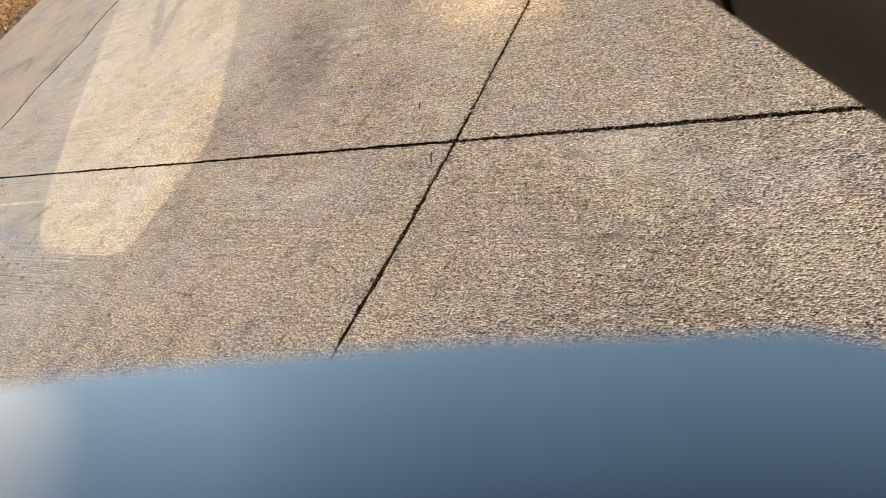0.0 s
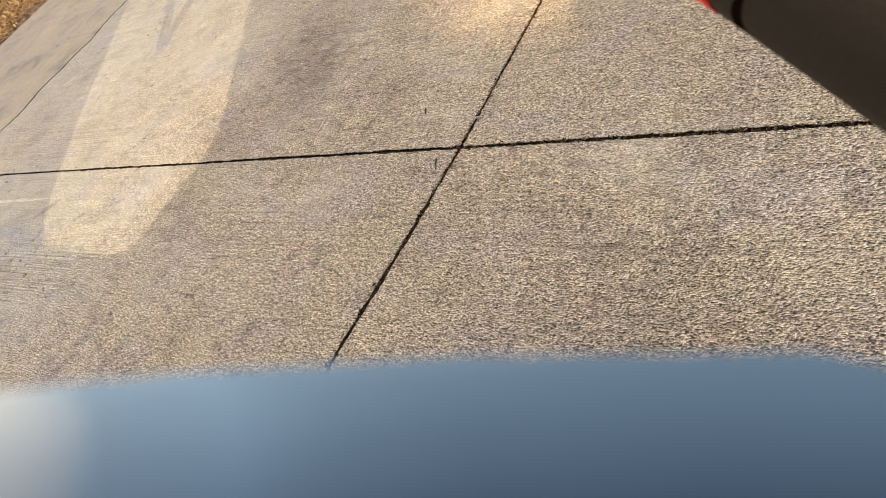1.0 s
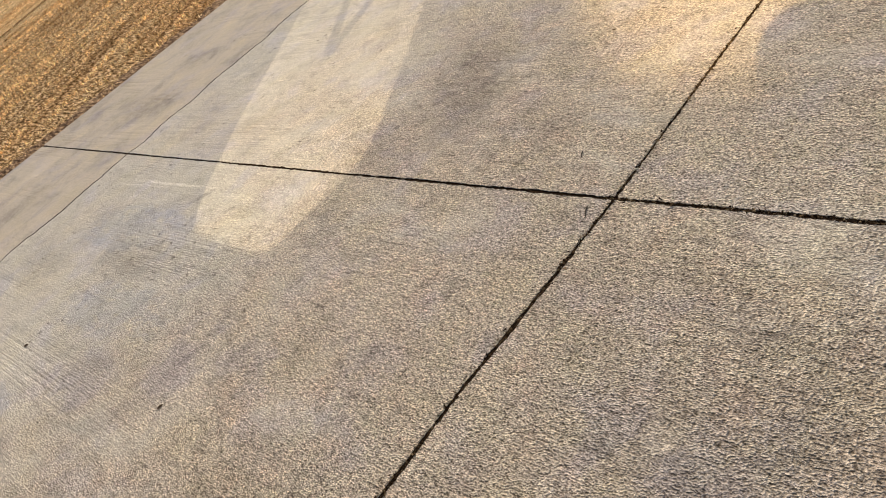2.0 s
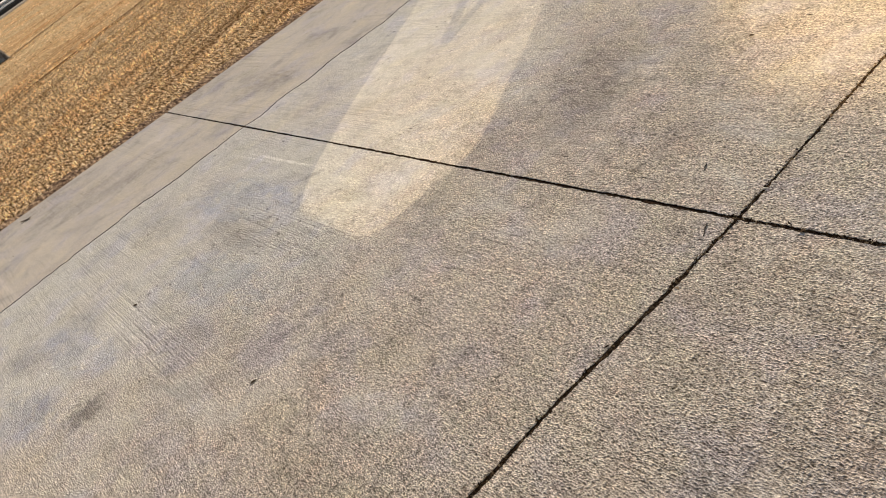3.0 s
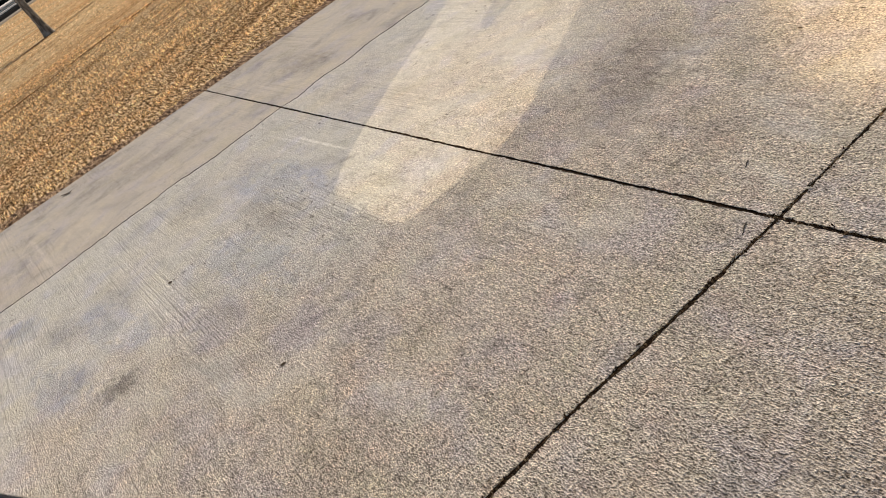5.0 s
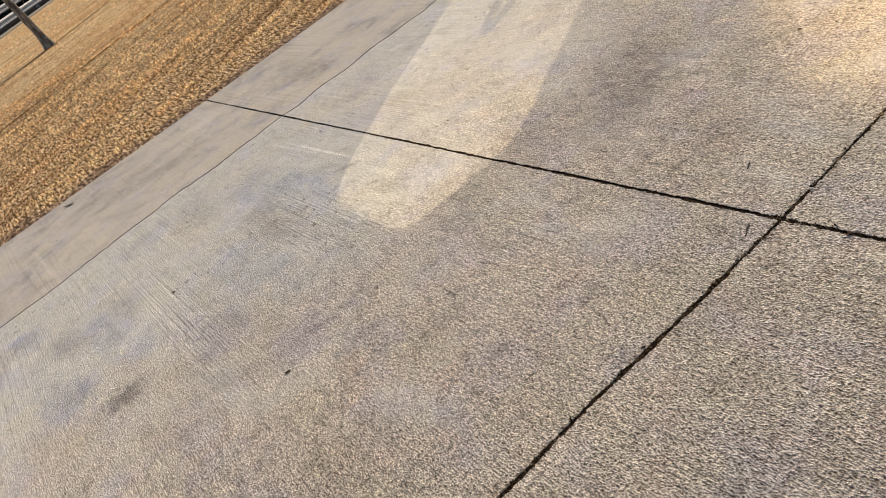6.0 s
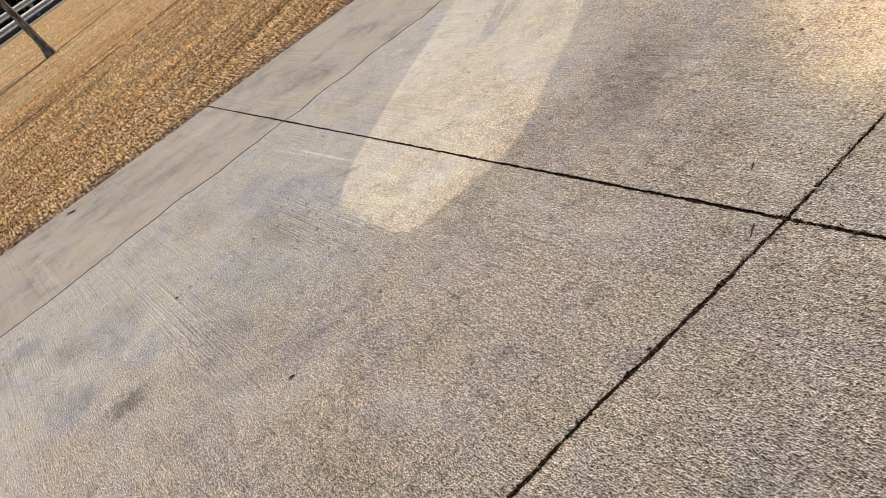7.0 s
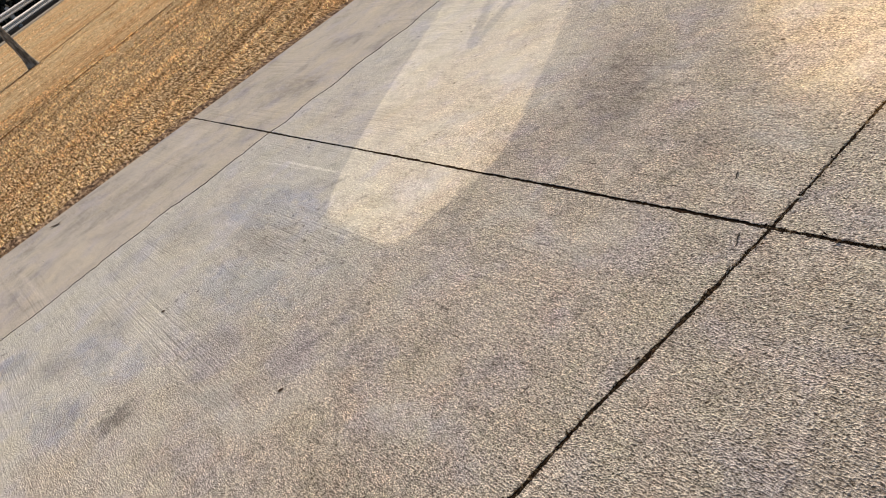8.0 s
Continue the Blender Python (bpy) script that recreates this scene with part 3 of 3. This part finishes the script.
# ---------------------------------------------------------------- tree
def tree(base, height, lean):
    rng = random.Random(7)
    ob = tagged(new("tree"), "young bare tree with dark trunk in the dry lawn", "tree")
    ob.location = base
    trunk = bmesh.new()
    path, rad = [], []
    for i in range(15):
        h = height * 0.55 * (i / 14) ** 1.25
        path.append((lean[0] * h + 0.03 * math.sin(h * 2.1), lean[1] * h + 0.03 * math.cos(h * 1.7), h - 0.08))
        rad.append(0.066 + 0.085 * math.exp(-h * 7) - 0.020 * h / height)
    tube(trunk, path, rad, 14)
    for v in trunk.verts:
        v.co += Vector((1, 1, 0)) * 0.012 * noise.noise(v.co * 6)
    part("trunk", trunk, M_BARK, ob, "dark rough-barked trunk flared at its base", True)

    def branch(bm, start, way, length, r, depth):
        pts, rs, p, d = [start], [r], Vector(start), Vector(way).normalized()
        for k in range(5):
            d = (d + Vector((rng.uniform(-.25, .25), rng.uniform(-.25, .25), rng.uniform(0, .18)))).normalized()
            p = p + d * length / 5
            pts.append(p.copy()), rs.append(r * (1 - 0.16 * (k + 1)))
        tube(bm, pts, rs, 7 if depth < 2 else 4)
        if depth < 3:
            for _ in range(4 if depth else 4):
                k = rng.randint(2, 5)
                side = Vector((rng.uniform(-1, 1), rng.uniform(-1, 1), rng.uniform(0.1, 0.9)))
                branch(bm, pts[k], d * 0.6 + side, length * rng.uniform(.45, .7), rs[k] * 0.6, depth + 1)

    for k in range(6):
        bm = bmesh.new()
        a = k * math.tau / 6 + rng.uniform(-.4, .4)
        at = Vector(path[10 + (k * 4) // 6])
        branch(bm, at, (math.cos(a), math.sin(a), 1.1), height * 0.42, 0.032, 0)
        part("limb", bm, M_BARK, ob)
    return ob


tree((-14.42, 0.50, -0.015), 6.0, (0.0, -0.06))


# ---------------------------------------------------------------- guard rail, hedge
def guard_rail():
    ob = tagged(new("guard_rail"), "grey galvanised steel guard rail beyond the street", "guard rail")
    mid = CURB + ACROSS * 1.3
    for z, deep in ((0.19, 0.23), (0.53, 0.20)):
        bm = bmesh.new()
        ring = [(0.0, -.5), (-.05, -.36), (-.05, -.2), (0.02, -.05), (0.02, .05), (-.05, .2), (-.05, .36), (0, .5), (.012, .5), (.012, -.5)]
        loft(bm, [[mid + STREET * s + ACROSS * u + Vector((0, 0, z + q * deep)) for u, q in ring] for s in (-30, 30)])
        part("rail", bm, M_STEEL, ob)
    for k in range(-7, 8):
        bm = bmesh.new()
        p = mid + STREET * (k * 4.0 + 1.1) + ACROSS * 0.09
        block(bm, (p.x - .06, p.y - .06, -0.2), (p.x + .06, p.y + .06, 0.72), 0.01)
        part("post", bm, M_STEEL, ob)
    return ob


guard_rail()


# foliage added close behind the rails to keep their gaps dark
def hedge():
    rng = np.random.default_rng(11)
    n = 26000
    v, f = [], []
    for i in range(n):
        s, u, z = rng.uniform(-12, 32), rng.uniform(0, 2.2), 1.5 * rng.random() ** 0.8
        p = CURB + ACROSS * (3.2 + u) + STREET * s
        q = rng.normal(0, 0.11, (3, 3))
        k = len(v)
        v += [(p.x + a, p.y + b, max(-0.014, z + c)) for a, b, c in q]
        f.append((k, k + 1, k + 2))
    return tagged(raw("hedge", v, f, M_HEDGE), "added dark foliage behind the guard rail", "hedge", kind="stuff")


hedge()

# ---------------------------------------------------------------- light-shaping wall behind
def mask_wall():
    """Unseen plain wall added behind, its round-cornered hole shapes the light patch on the drive."""
    y, thick = -3.3, 0.15
    outer = [(-2.4, -0.05), (6.1, -0.05), (6.1, 3.1), (-2.4, 3.1)]
    corners = ((0.078, 1.032, 0.100), (0.490, 1.027, 0.050), (0.704, 1.150, 0.045), (0.664, 1.66, 0.06), (0.085, 1.66, 0.06), (0.052, 1.20, 0.02))
    hole = []
    for (ax, az, _), (x, z, r), (bx, bz, _) in zip(corners[-1:] + corners[:-1], corners, corners[1:] + corners[:1]):
        c, a, b = Vector((x, z)), Vector((ax, az)), Vector((bx, bz))
        a, b = c + (a - c).normalized() * r, c + (b - c).normalized() * r
        for k in range(9):
            u = k / 8
            hole.append(tuple(a * (1 - u) ** 2 + c * 2 * u * (1 - u) + b * u * u))
    bm = bmesh.new()
    for loop in (outer, hole):
        vs = [bm.verts.new((x, y, z)) for x, z in loop]
        for a, b in zip(vs, vs[1:] + vs[:1]):
            bm.edges.new((a, b))
    bmesh.ops.triangle_fill(bm, edges=bm.edges[:], use_beauty=True)
    back = bmesh.ops.extrude_face_region(bm, geom=bm.faces[:])
    for v in back["geom"]:
        if isinstance(v, bmesh.types.BMVert):
            v.co.y -= thick
            if -0.3 < v.co.x < 1.2 and 0.8 < v.co.z < 1.9:
                v.co.x, v.co.z = 0.36 + (v.co.x - 0.36) * 1.45, 1.35 + (v.co.z - 1.35) * 1.45
    ob = tagged(link("wall_light_mask", bm, M_WALL), "added pale wall behind the driveway with a light-shaping hole", "wall", kind="structure")
    # slanted bars added to cast two dark streaks into the patch
    for foot, top in (((0.357, 1.298), (0.215, 1.70)), ((0.362, 1.298), (0.690, 1.68))):
        bm = bmesh.new()
        loft(bm, [[Vector((x + dx, y + dy, z)) for dx, dy in ((-w, -0.03), (w, -0.03), (w, -0.015), (-w, -0.015))]
                  for (x, z), w in ((foot, 0.017), (top, 0.013))])
        part("shadow_bar", bm, M_STEEL, ob)


mask_wall()

# ---------------------------------------------------------------- motorcycle
BIKE = Matrix.Translation((1.088, -0.9642, 0)) @ Matrix(((-0.76, 0.65, 0, 0), (-0.65, -0.76, 0, 0), (0, 0, 1, 0), (0, 0, 0, 1)))
HALF = 0.13


def half_width(y):
    """Half the tail's width at y metres ahead of the lamp's front."""
    if y > -0.10:
        return HALF + 0.02 * max(0, y - 0.1)
    u = min(1.0, (-0.10 - y) / 0.27)
    return max(0.004, HALF * math.sqrt(max(0.0, 1 - u * u)))


COWL = [(-0.110, 0.900), (-0.070, 0.908), (-0.036, 0.919), (-0.013, 0.931), (0.0, 0.942), (0.0045, 0.957), (0.0060, 0.975), (0.0055, 0.995), (0.002, 1.012), (-0.004, 1.023)]


def skin(y, z, lift=0.0):
    """A point on the tail's flank."""
    for (x0, z0), (x1, z1) in zip(COWL, COWL[1:]):
        if z <= z1 or z1 == COWL[-1][1]:
            f = (z - z0) / (z1 - z0)
            x = x0 + (x1 - x0) * f
            nrm = Vector((z1 - z0, 0, -(x1 - x0))).normalized()
            break
    scale = half_width(y) / HALF
    return Vector((-HALF + (HALF + x) * scale + nrm.x * lift, y, z + nrm.z * lift))


def motorcycle():
    ob = tagged(new("motorcycle"), "dark brown-black motorcycle with red tail lamp on driveway", "motorcycle")
    ob.matrix_world = BIKE
    # tail cowl
    ys = [-0.369, -0.36, -0.34, -0.31, -0.27, -0.23, -0.19, -0.15, -0.11, -0.06, 0.0, 0.06, 0.12, 0.2, 0.3, 0.42, 0.55, 0.66]
    rings = []
    for y in ys:
        s = half_width(y) / HALF
        right = [Vector((-HALF + (HALF + x) * s, y, z)) for x, z in COWL]
        left = [Vector((-HALF - (HALF + x) * s, y, z)) for x, z in COWL]
        rings.append(right + [Vector((-HALF + (HALF - 0.02) * s * k, y, 1.025 + 0.02 * (1 - k * k))) for k in (0.8, 0.0, -0.8)] + left[::-1]
                     + [Vector((-HALF, y, 0.896))])
    part("tail_cowl", loft(bmesh.new(), rings), M_COWL, ob, "dark brown-black plastic tail cowl", True)
    # blue trim along the top edge of the cowl
    for side in (1, -1):
        bm = bmesh.new()
        tr = []
        for y in ys[3:]:
            s = half_width(y) / HALF
            tr.append([Vector((-HALF + side * (HALF + x) * s, y, z)) for x, z in ((-0.004, 1.021), (-0.004, 1.028), (-0.010, 1.036), (-0.022, 1.037), (-0.028, 1.028))])
        part("trim", loft(bm, tr), M_TRIM, ob, "dark blue trim strip", True)
    # seat
    bm = bmesh.new()
    rs = []
    for y in (-0.30, -0.28, -0.22, -0.1, 0.05, 0.2, 0.35, 0.5, 0.66, 0.74):
        s = half_width(y) / HALF * (0.84 if y < 0.3 else 0.84 - (y - 0.3) * 0.7)
        t = 0.5 if y in (-0.30, 0.74) else 1.0
        rs.append([Vector((-HALF + HALF * s * math.cos(a) * t, y, 1.036 + 0.065 * t * max(-0.15, math.sin(a)) - 0.03 * max(0, y - 0.25)))
                   for a in [k * math.tau / 16 for k in range(16)]])
    part("seat", loft(bm, rs), M_BLACK, ob, "black padded seat", True)
    # tail lamps on both flanks
    for side in (1, -1):
        def flank(y, z, lift):
            p = skin(y, z, lift)
            return Vector((-HALF + side * (p.x + HALF), p.y, p.z))

        def lens(y0, y1, lift):
            rings = []
            for i in range(13):
                y = y0 + (y1 - y0) * i / 12
                u = (y + 0.056) / -0.075
                hi = 0.942 + 0.029 * min(1, (max(0, u) * 7) ** 0.6) + 0.004 * u
                lo = 0.938 - 0.030 * min(1, max(0, u) * 3)
                rings.append([flank(y - 0.012 * (1 - k / 8) * max(0, u), lo + (hi - lo) * k / 8, lift * math.sin(math.pi * (k + 0.6) / 9.2) ** 0.5 + 0.0004) for k in range(9)])
            bm = bmesh.new()
            loft(bm, rings, closed=False)
            bmesh.ops.solidify(bm, geom=bm.faces[:], thickness=0.002)
            return bm

        lamp = part("tail_lamp", lens(-0.0575, -0.095, 0.0006), M_RED, ob, "bright red tail lamp lens", True)
        part("lens", lens(-0.0955, -0.130, 0.0005), M_PINK, lamp, "dull pinkish red lens", True)
        for k in range(4):
            bm = bmesh.new()
            tube(bm, [flank(-0.068 - 0.0042 * i - 0.0015 * k, 0.948 + 0.0050 * k + 0.0006 * i, 0.0026) for i in range(5)], 0.0005, 6)
            part("reflector", bm, M_AMBER, lamp, "orange-red reflector ridge")
        bm = bmesh.new()
        tube(bm, [flank(-0.1445 + 0.0018 * i, 0.925 + 0.0075 * i, 0.0010) for i in range(8)], 0.0020, 6)
        part("seal", bm, M_BLACK, lamp, "black gap at the lamp's end")
        # dark crescent ahead of the lamp, a recess's shade put into its colour
        bm = bmesh.new()
        rows = []
        for k in range(17):
            a = (k / 16 - 0.5) * math.pi
            y0, y1, z = -0.0105 - 0.0215 * math.cos(a) + 0.011 * math.sin(a), -0.0105 - 0.0105 * math.cos(a) + 0.011 * math.sin(a), 0.946 + 0.034 * math.sin(a)
            rows.append([flank(y0 + (y1 - y0) * i / 4, z, 0.0007) for i in range(5)])
        loft(bm, rows, closed=False)
        part("dark_crescent", bm, M_CRESCENT, ob, "dark crescent sheet on the cowl")
    # wheels
    for y, r in ((0.50, 0.29), (1.78, 0.30)):
        bm = bmesh.new()
        rows = []
        for k in range(36):
            a = k * math.tau / 36
            rows.append([Vector((-HALF + 0.055 * math.cos(b), y + (r - 0.05 + 0.05 * math.sin(b)) * math.cos(a), 0.0 + r + (r - 0.05 + 0.05 * math.sin(b)) * math.sin(a)))
                         for b in [j * math.tau / 12 for j in range(12)]])
        rows.append(rows[0])
        loft(bm, rows, caps=False)
        bmesh.ops.remove_doubles(bm, verts=bm.verts, dist=1e-5)
        wheel = part("wheel", bm, M_BLACK, ob, "black tyre", True)
        bm = bmesh.new()
        rows = []
        for k in range(37):
            a = k * math.tau / 36
            rows.append([Vector((-HALF + u, y + q * math.cos(a), r + q * math.sin(a))) for u, q in ((-.035, r - .085), (.035, r - .085), (.035, r - .06), (-.035, r - .06))])
        loft(bm, rows, caps=False)
        bmesh.ops.remove_doubles(bm, verts=bm.verts, dist=1e-5)
        for k in range(5):
            a = k * math.tau / 5
            tube(bm, [(-HALF, y, r), (-HALF, y + (r - .08) * math.cos(a), r + (r - .08) * math.sin(a))], 0.016, 8)
        tube(bm, [(-HALF - 0.06, y, r), (-HALF + 0.06, y, r)], 0.035, 12)
        part("rim", bm, M_STEEL, wheel, "grey cast rim")
    # engine, frame, tank, fork and bars
    bm = bmesh.new()
    block(bm, (-HALF - 0.13, 0.86, 0.24), (-HALF + 0.13, 1.32, 0.62), 0.03)
    for k in range(6):
        block(bm, (-HALF - 0.11, 0.94, 0.63 + k * 0.025), (-HALF + 0.11, 1.22, 0.64 + k * 0.025), 0.003)
    part("engine", bm, M_STEEL, ob, "grey finned engine block")
    bm = bmesh.new()
    for s in (-0.08, 0.08):
        tube(bm, [(-HALF + s, 0.50, 0.29), (-HALF + s, 0.92, 0.36)], 0.022, 10)
        tube(bm, [(-HALF + s, 0.62, 0.88), (-HALF + s, 0.88, 0.62), (-HALF + s, 0.92, 0.34)], 0.018, 10)
        tube(bm, [(-HALF + s * 0.5, 0.22, 0.915), (-HALF + s, 0.62, 0.89), (-HALF + s * 0.6, 1.44, 0.95)], 0.018, 10)
        tube(bm, [(-HALF + s, 1.46, 1.05), (-HALF + s, 1.78, 0.30)], 0.024, 12)
    part("frame", bm, M_BLACK, ob, "black tubular frame and fork", True)
    bm = bmesh.new()
    rs = []
    for y, w, h in ((0.72, 0.06, 0.10), (0.80, 0.10, 0.15), (0.95, 0.14, 0.20), (1.15, 0.15, 0.21), (1.34, 0.12, 0.18), (1.44, 0.06, 0.10)):
        rs.append([Vector((-HALF + w * math.cos(a), y, 0.90 + h * (math.sin(a) if math.sin(a) > 0 else 0.35 * math.sin(a)))) for a in [k * math.tau / 18 for k in range(18)]])
    part("fuel_tank", loft(bm, rs), M_COWL, ob, "dark fuel tank", True)
    bm = bmesh.new()
    tube(bm, [(-HALF - 0.36, 1.28, 1.10), (-HALF - 0.2, 1.40, 1.12), (-HALF, 1.44, 1.06), (-HALF + 0.2, 1.40, 1.12), (-HALF + 0.36, 1.28, 1.10)], 0.013, 10)
    part("handlebar", bm, M_BLACK, ob, "black handlebar", True)
    bm = bmesh.new()
    rs = []
    for k in range(9):
        a = radians(25 + k * 14)
        rs.append([Vector((-HALF + u, 1.78 + q * math.cos(a), 0.30 + q * math.sin(a))) for u, q in ((-.07, .33), (0, .345), (.07, .33), (.07, .322), (0, .336), (-.07, .322))])
    part("mudguard", loft(bm, rs), M_COWL, ob, "dark front mudguard", True)
    # unidentified blue panel beside the seat, shaped and placed to fit the camera's view
    bm = bmesh.new()
    spine = [(x, y, z - 0.0108) for x, y, z in ((0.0, 0.36, 0.985), (0.05, 0.335, 1.06), (0.09, 0.298, 1.114), (0.112, 0.284, 1.131), (0.1235, 0.272, 1.132), (0.140, 0.264, 1.135), (0.163, 0.256, 1.144), (0.193, 0.253, 1.162), (0.22, 0.255, 1.182), (0.245, 0.262, 1.193), (0.262, 0.272, 1.197))]
    rs = []
    for i, (x, y, z) in enumerate(spine):
        r = 0.024 * (0.5 if i in (0, len(spine) - 1) else 0.7 if i in (1, 2) else 1.0)
        ring = []
        for k in range(9):
            a = math.pi * (k / 8)
            ring.append(Vector((x, y - r * math.cos(a), z - r + r * math.sin(a))))
        drop = 0.05 + 0.012 * i
        ring += [Vector((x, y + r - 0.004, z - drop)), Vector((x, y - r + 0.004, z - drop))]
        rs.append(ring)
    panel = part("blue_panel", loft(bm, rs), M_BLUE, ob, "smooth blue panel", True)
    panel.matrix_basis = pose(0.006, 0.0246, 0.0157, -0.08, 0.40, -0.375)
    bm = bmesh.new()
    tube(bm, [(-HALF + 0.02, 0.45, 0.93), (-0.06, 0.40, 0.94), (0.02, 0.355, 0.96)], 0.012, 8)
    part("bracket", bm, M_BLACK, ob, "black bracket")
    # side stand
    bm = bmesh.new()
    tube(bm, [(-HALF - 0.08, 0.90, 0.30), (-HALF - 0.22, 0.92, 0.012)], 0.012, 8)
    tube(bm, [(-HALF - 0.20, 0.88, 0.010), (-HALF - 0.24, 0.96, 0.010)], 0.010, 8)
    part("side_stand", bm, M_BLACK, ob, "black side stand", True)
    return ob


motorcycle()


# ---------------------------------------------------------------- blue bin
# stand-in for an unidentified dark blue edge with black trim
def bin_cart():
    ob = tagged(new("bin"), "dark blue bin-like stand-in with black-rimmed lid on driveway", "bin")
    ax = Vector((0.881, 0.473, 0))
    back = Vector((0.473, -0.881, 0))
    c = Vector((0.3915, -1.375, 0)) - ax * 0.14

    def ring(z, w, d, inset, r=0.05):
        pts = []
        for cx, cy, a0 in ((1, 1, 0), (-1, 1, 90), (-1, -1, 180), (1, -1, 270)):
            for k in range(5):
                a = radians(a0 + k * 22.5)
                u = cx * (w / 2 - r) + r * math.cos(a)
                t = cy * (d / 2 - r) + r * math.sin(a)
                pts.append(c + ax * u + back * (0.30 - t) + Vector((0, 0, z)))
        return pts

    part("body", loft(bmesh.new(), [ring(z, w, d, 0) for z, w, d in ((0.05, 0.40, 0.42), (0.08, 0.42, 0.44), (0.80, 0.52, 0.54), (0.84, 0.56, 0.58), (0.865, 0.56, 0.58))]), M_NAVY, ob)
    part("lid", loft(bmesh.new(), [ring(z, w, d, 0) for z, w, d in ((0.866, 0.57, 0.585), (0.890, 0.584, 0.598), (0.9000, 0.584, 0.598), (0.9010, 0.578, 0.592), (0.912, 0.45, 0.46))]), M_LID, ob, "dark blue lid")
    rim = [ring(0.8985, 0.588, 0.602, 0), ring(0.9015, 0.588, 0.602, 0), ring(0.9015, 0.582, 0.596, 0), ring(0.8985, 0.582, 0.596, 0)]
    bm = bmesh.new()
    rows = [[rim[j][k] for j in range(4)] for k in range(20)]
    rows.append(rows[0])
    loft(bm, rows, caps=False)
    bmesh.ops.remove_doubles(bm, verts=bm.verts, dist=1e-5)
    part("rim", bm, M_BLACK, ob, "black rubber rim")
    for s in (-0.2, 0.2):
        p = c + ax * s + back * 0.50 + Vector((0, 0, 0.09))
        bm = bmesh.new()
        tube(bm, [p - ax * 0.03, p + ax * 0.03], 0.09, 20)
        part("wheel", bm, M_BLACK, ob, "black wheel")
    bm = bmesh.new()
    p = c + back * 0.10
    block(bm, (-0.15, -0.02, 0), (0.15, 0.02, 0.06), 0.006)
    for v in bm.verts:
        v.co = p + ax * v.co.x + back * v.co.y + Vector((0, 0, v.co.z))
    part("foot", bm, M_NAVY, ob)
    return ob


bin_cart()


# ---------------------------------------------------------------- litter
def leaf(x, y, size, turn, curl=0.5, wide=0.32):
    bm = bmesh.new()
    rows = []
    for i in range(7):
        u = i / 6
        w = size * wide * math.sin(math.pi * min(1, u * 0.94 + 0.05)) ** 0.8
        h = size * curl * 0.25 * (u - 0.5) ** 2
        rows.append([Vector((size * (u - 0.5), w * s, 0.0015 + h + abs(s) * w * 0.25 * (1 + 0.3 * math.sin(u * 9)))) for s in (-1, -0.5, 0, 0.5, 1)])
    loft(bm, rows, closed=False)
    bmesh.ops.solidify(bm, geom=bm.faces[:], thickness=0.0006)
    ob = tagged(link("leaf", bm, M_LEAF, True), "small curled dead brown leaf on concrete", "leaf", "fallen leaves")
    ob.location, ob.rotation_euler = (x, y, -0.0006), (0, 0, radians(turn))
    return ob


for x, y, s, a in ((-2.028, -1.097, 0.023, 30), (-0.982, -1.039, 0.022, 75), (-0.457, 0.850, 0.018, 10), (-0.545, 0.828, 0.010, 50), (-0.357, 0.892, 0.010, 20), (-0.318, 0.969, 0.012, 0), (-1.15, 0.62, 0.012, 80)):
    leaf(x, y, s, a)
leaf(-4.216, -1.142, 0.085, 58, 1.6, 0.15)


def twig(x, y, length, turn, r):
    bm = bmesh.new()
    tube(bm, [(length * (i / 5 - 0.5), 0.0012 * math.sin(i * 2.0), r + 0.001 * math.sin(i)) for i in range(6)], [r * (1 - 0.08 * i) for i in range(6)], 7)
    ob = tagged(link("twig", bm, M_TWIG, True), "thin dark broken twig on concrete", "twig", "twigs")
    ob.location, ob.rotation_euler = (x, y, 0), (0, 0, radians(turn))
    return ob


twig(-0.2005, 0.168, 0.028, -70, 0.0022)
twig(-0.054, -0.062, 0.046, -68, 0.0020)


def chaff(x, y, s, turn):
    bm = bmesh.new()
    bmesh.ops.create_icosphere(bm, subdivisions=2, radius=1)
    for v in bm.verts:
        v.co = Vector((v.co.x * s, v.co.y * s * 0.45, v.co.z * s * 0.3 + s * 0.3 - 0.0005))
    ob = tagged(link("seed_husk", bm, M_SEED, True), "pale seed husk lying on a joint", "husk", "husks")
    ob.location, ob.rotation_euler = (x, y, 0), (0, 0, radians(turn))
    return ob


for x, y, s, a in ((0.004, 0.118, 0.009, 30), (-0.30, 0.006, 0.006, 20), (-0.012, -0.02, 0.004, 70), (-3.72, -1.33, 0.008, 20)):
    chaff(x, y, s, a)
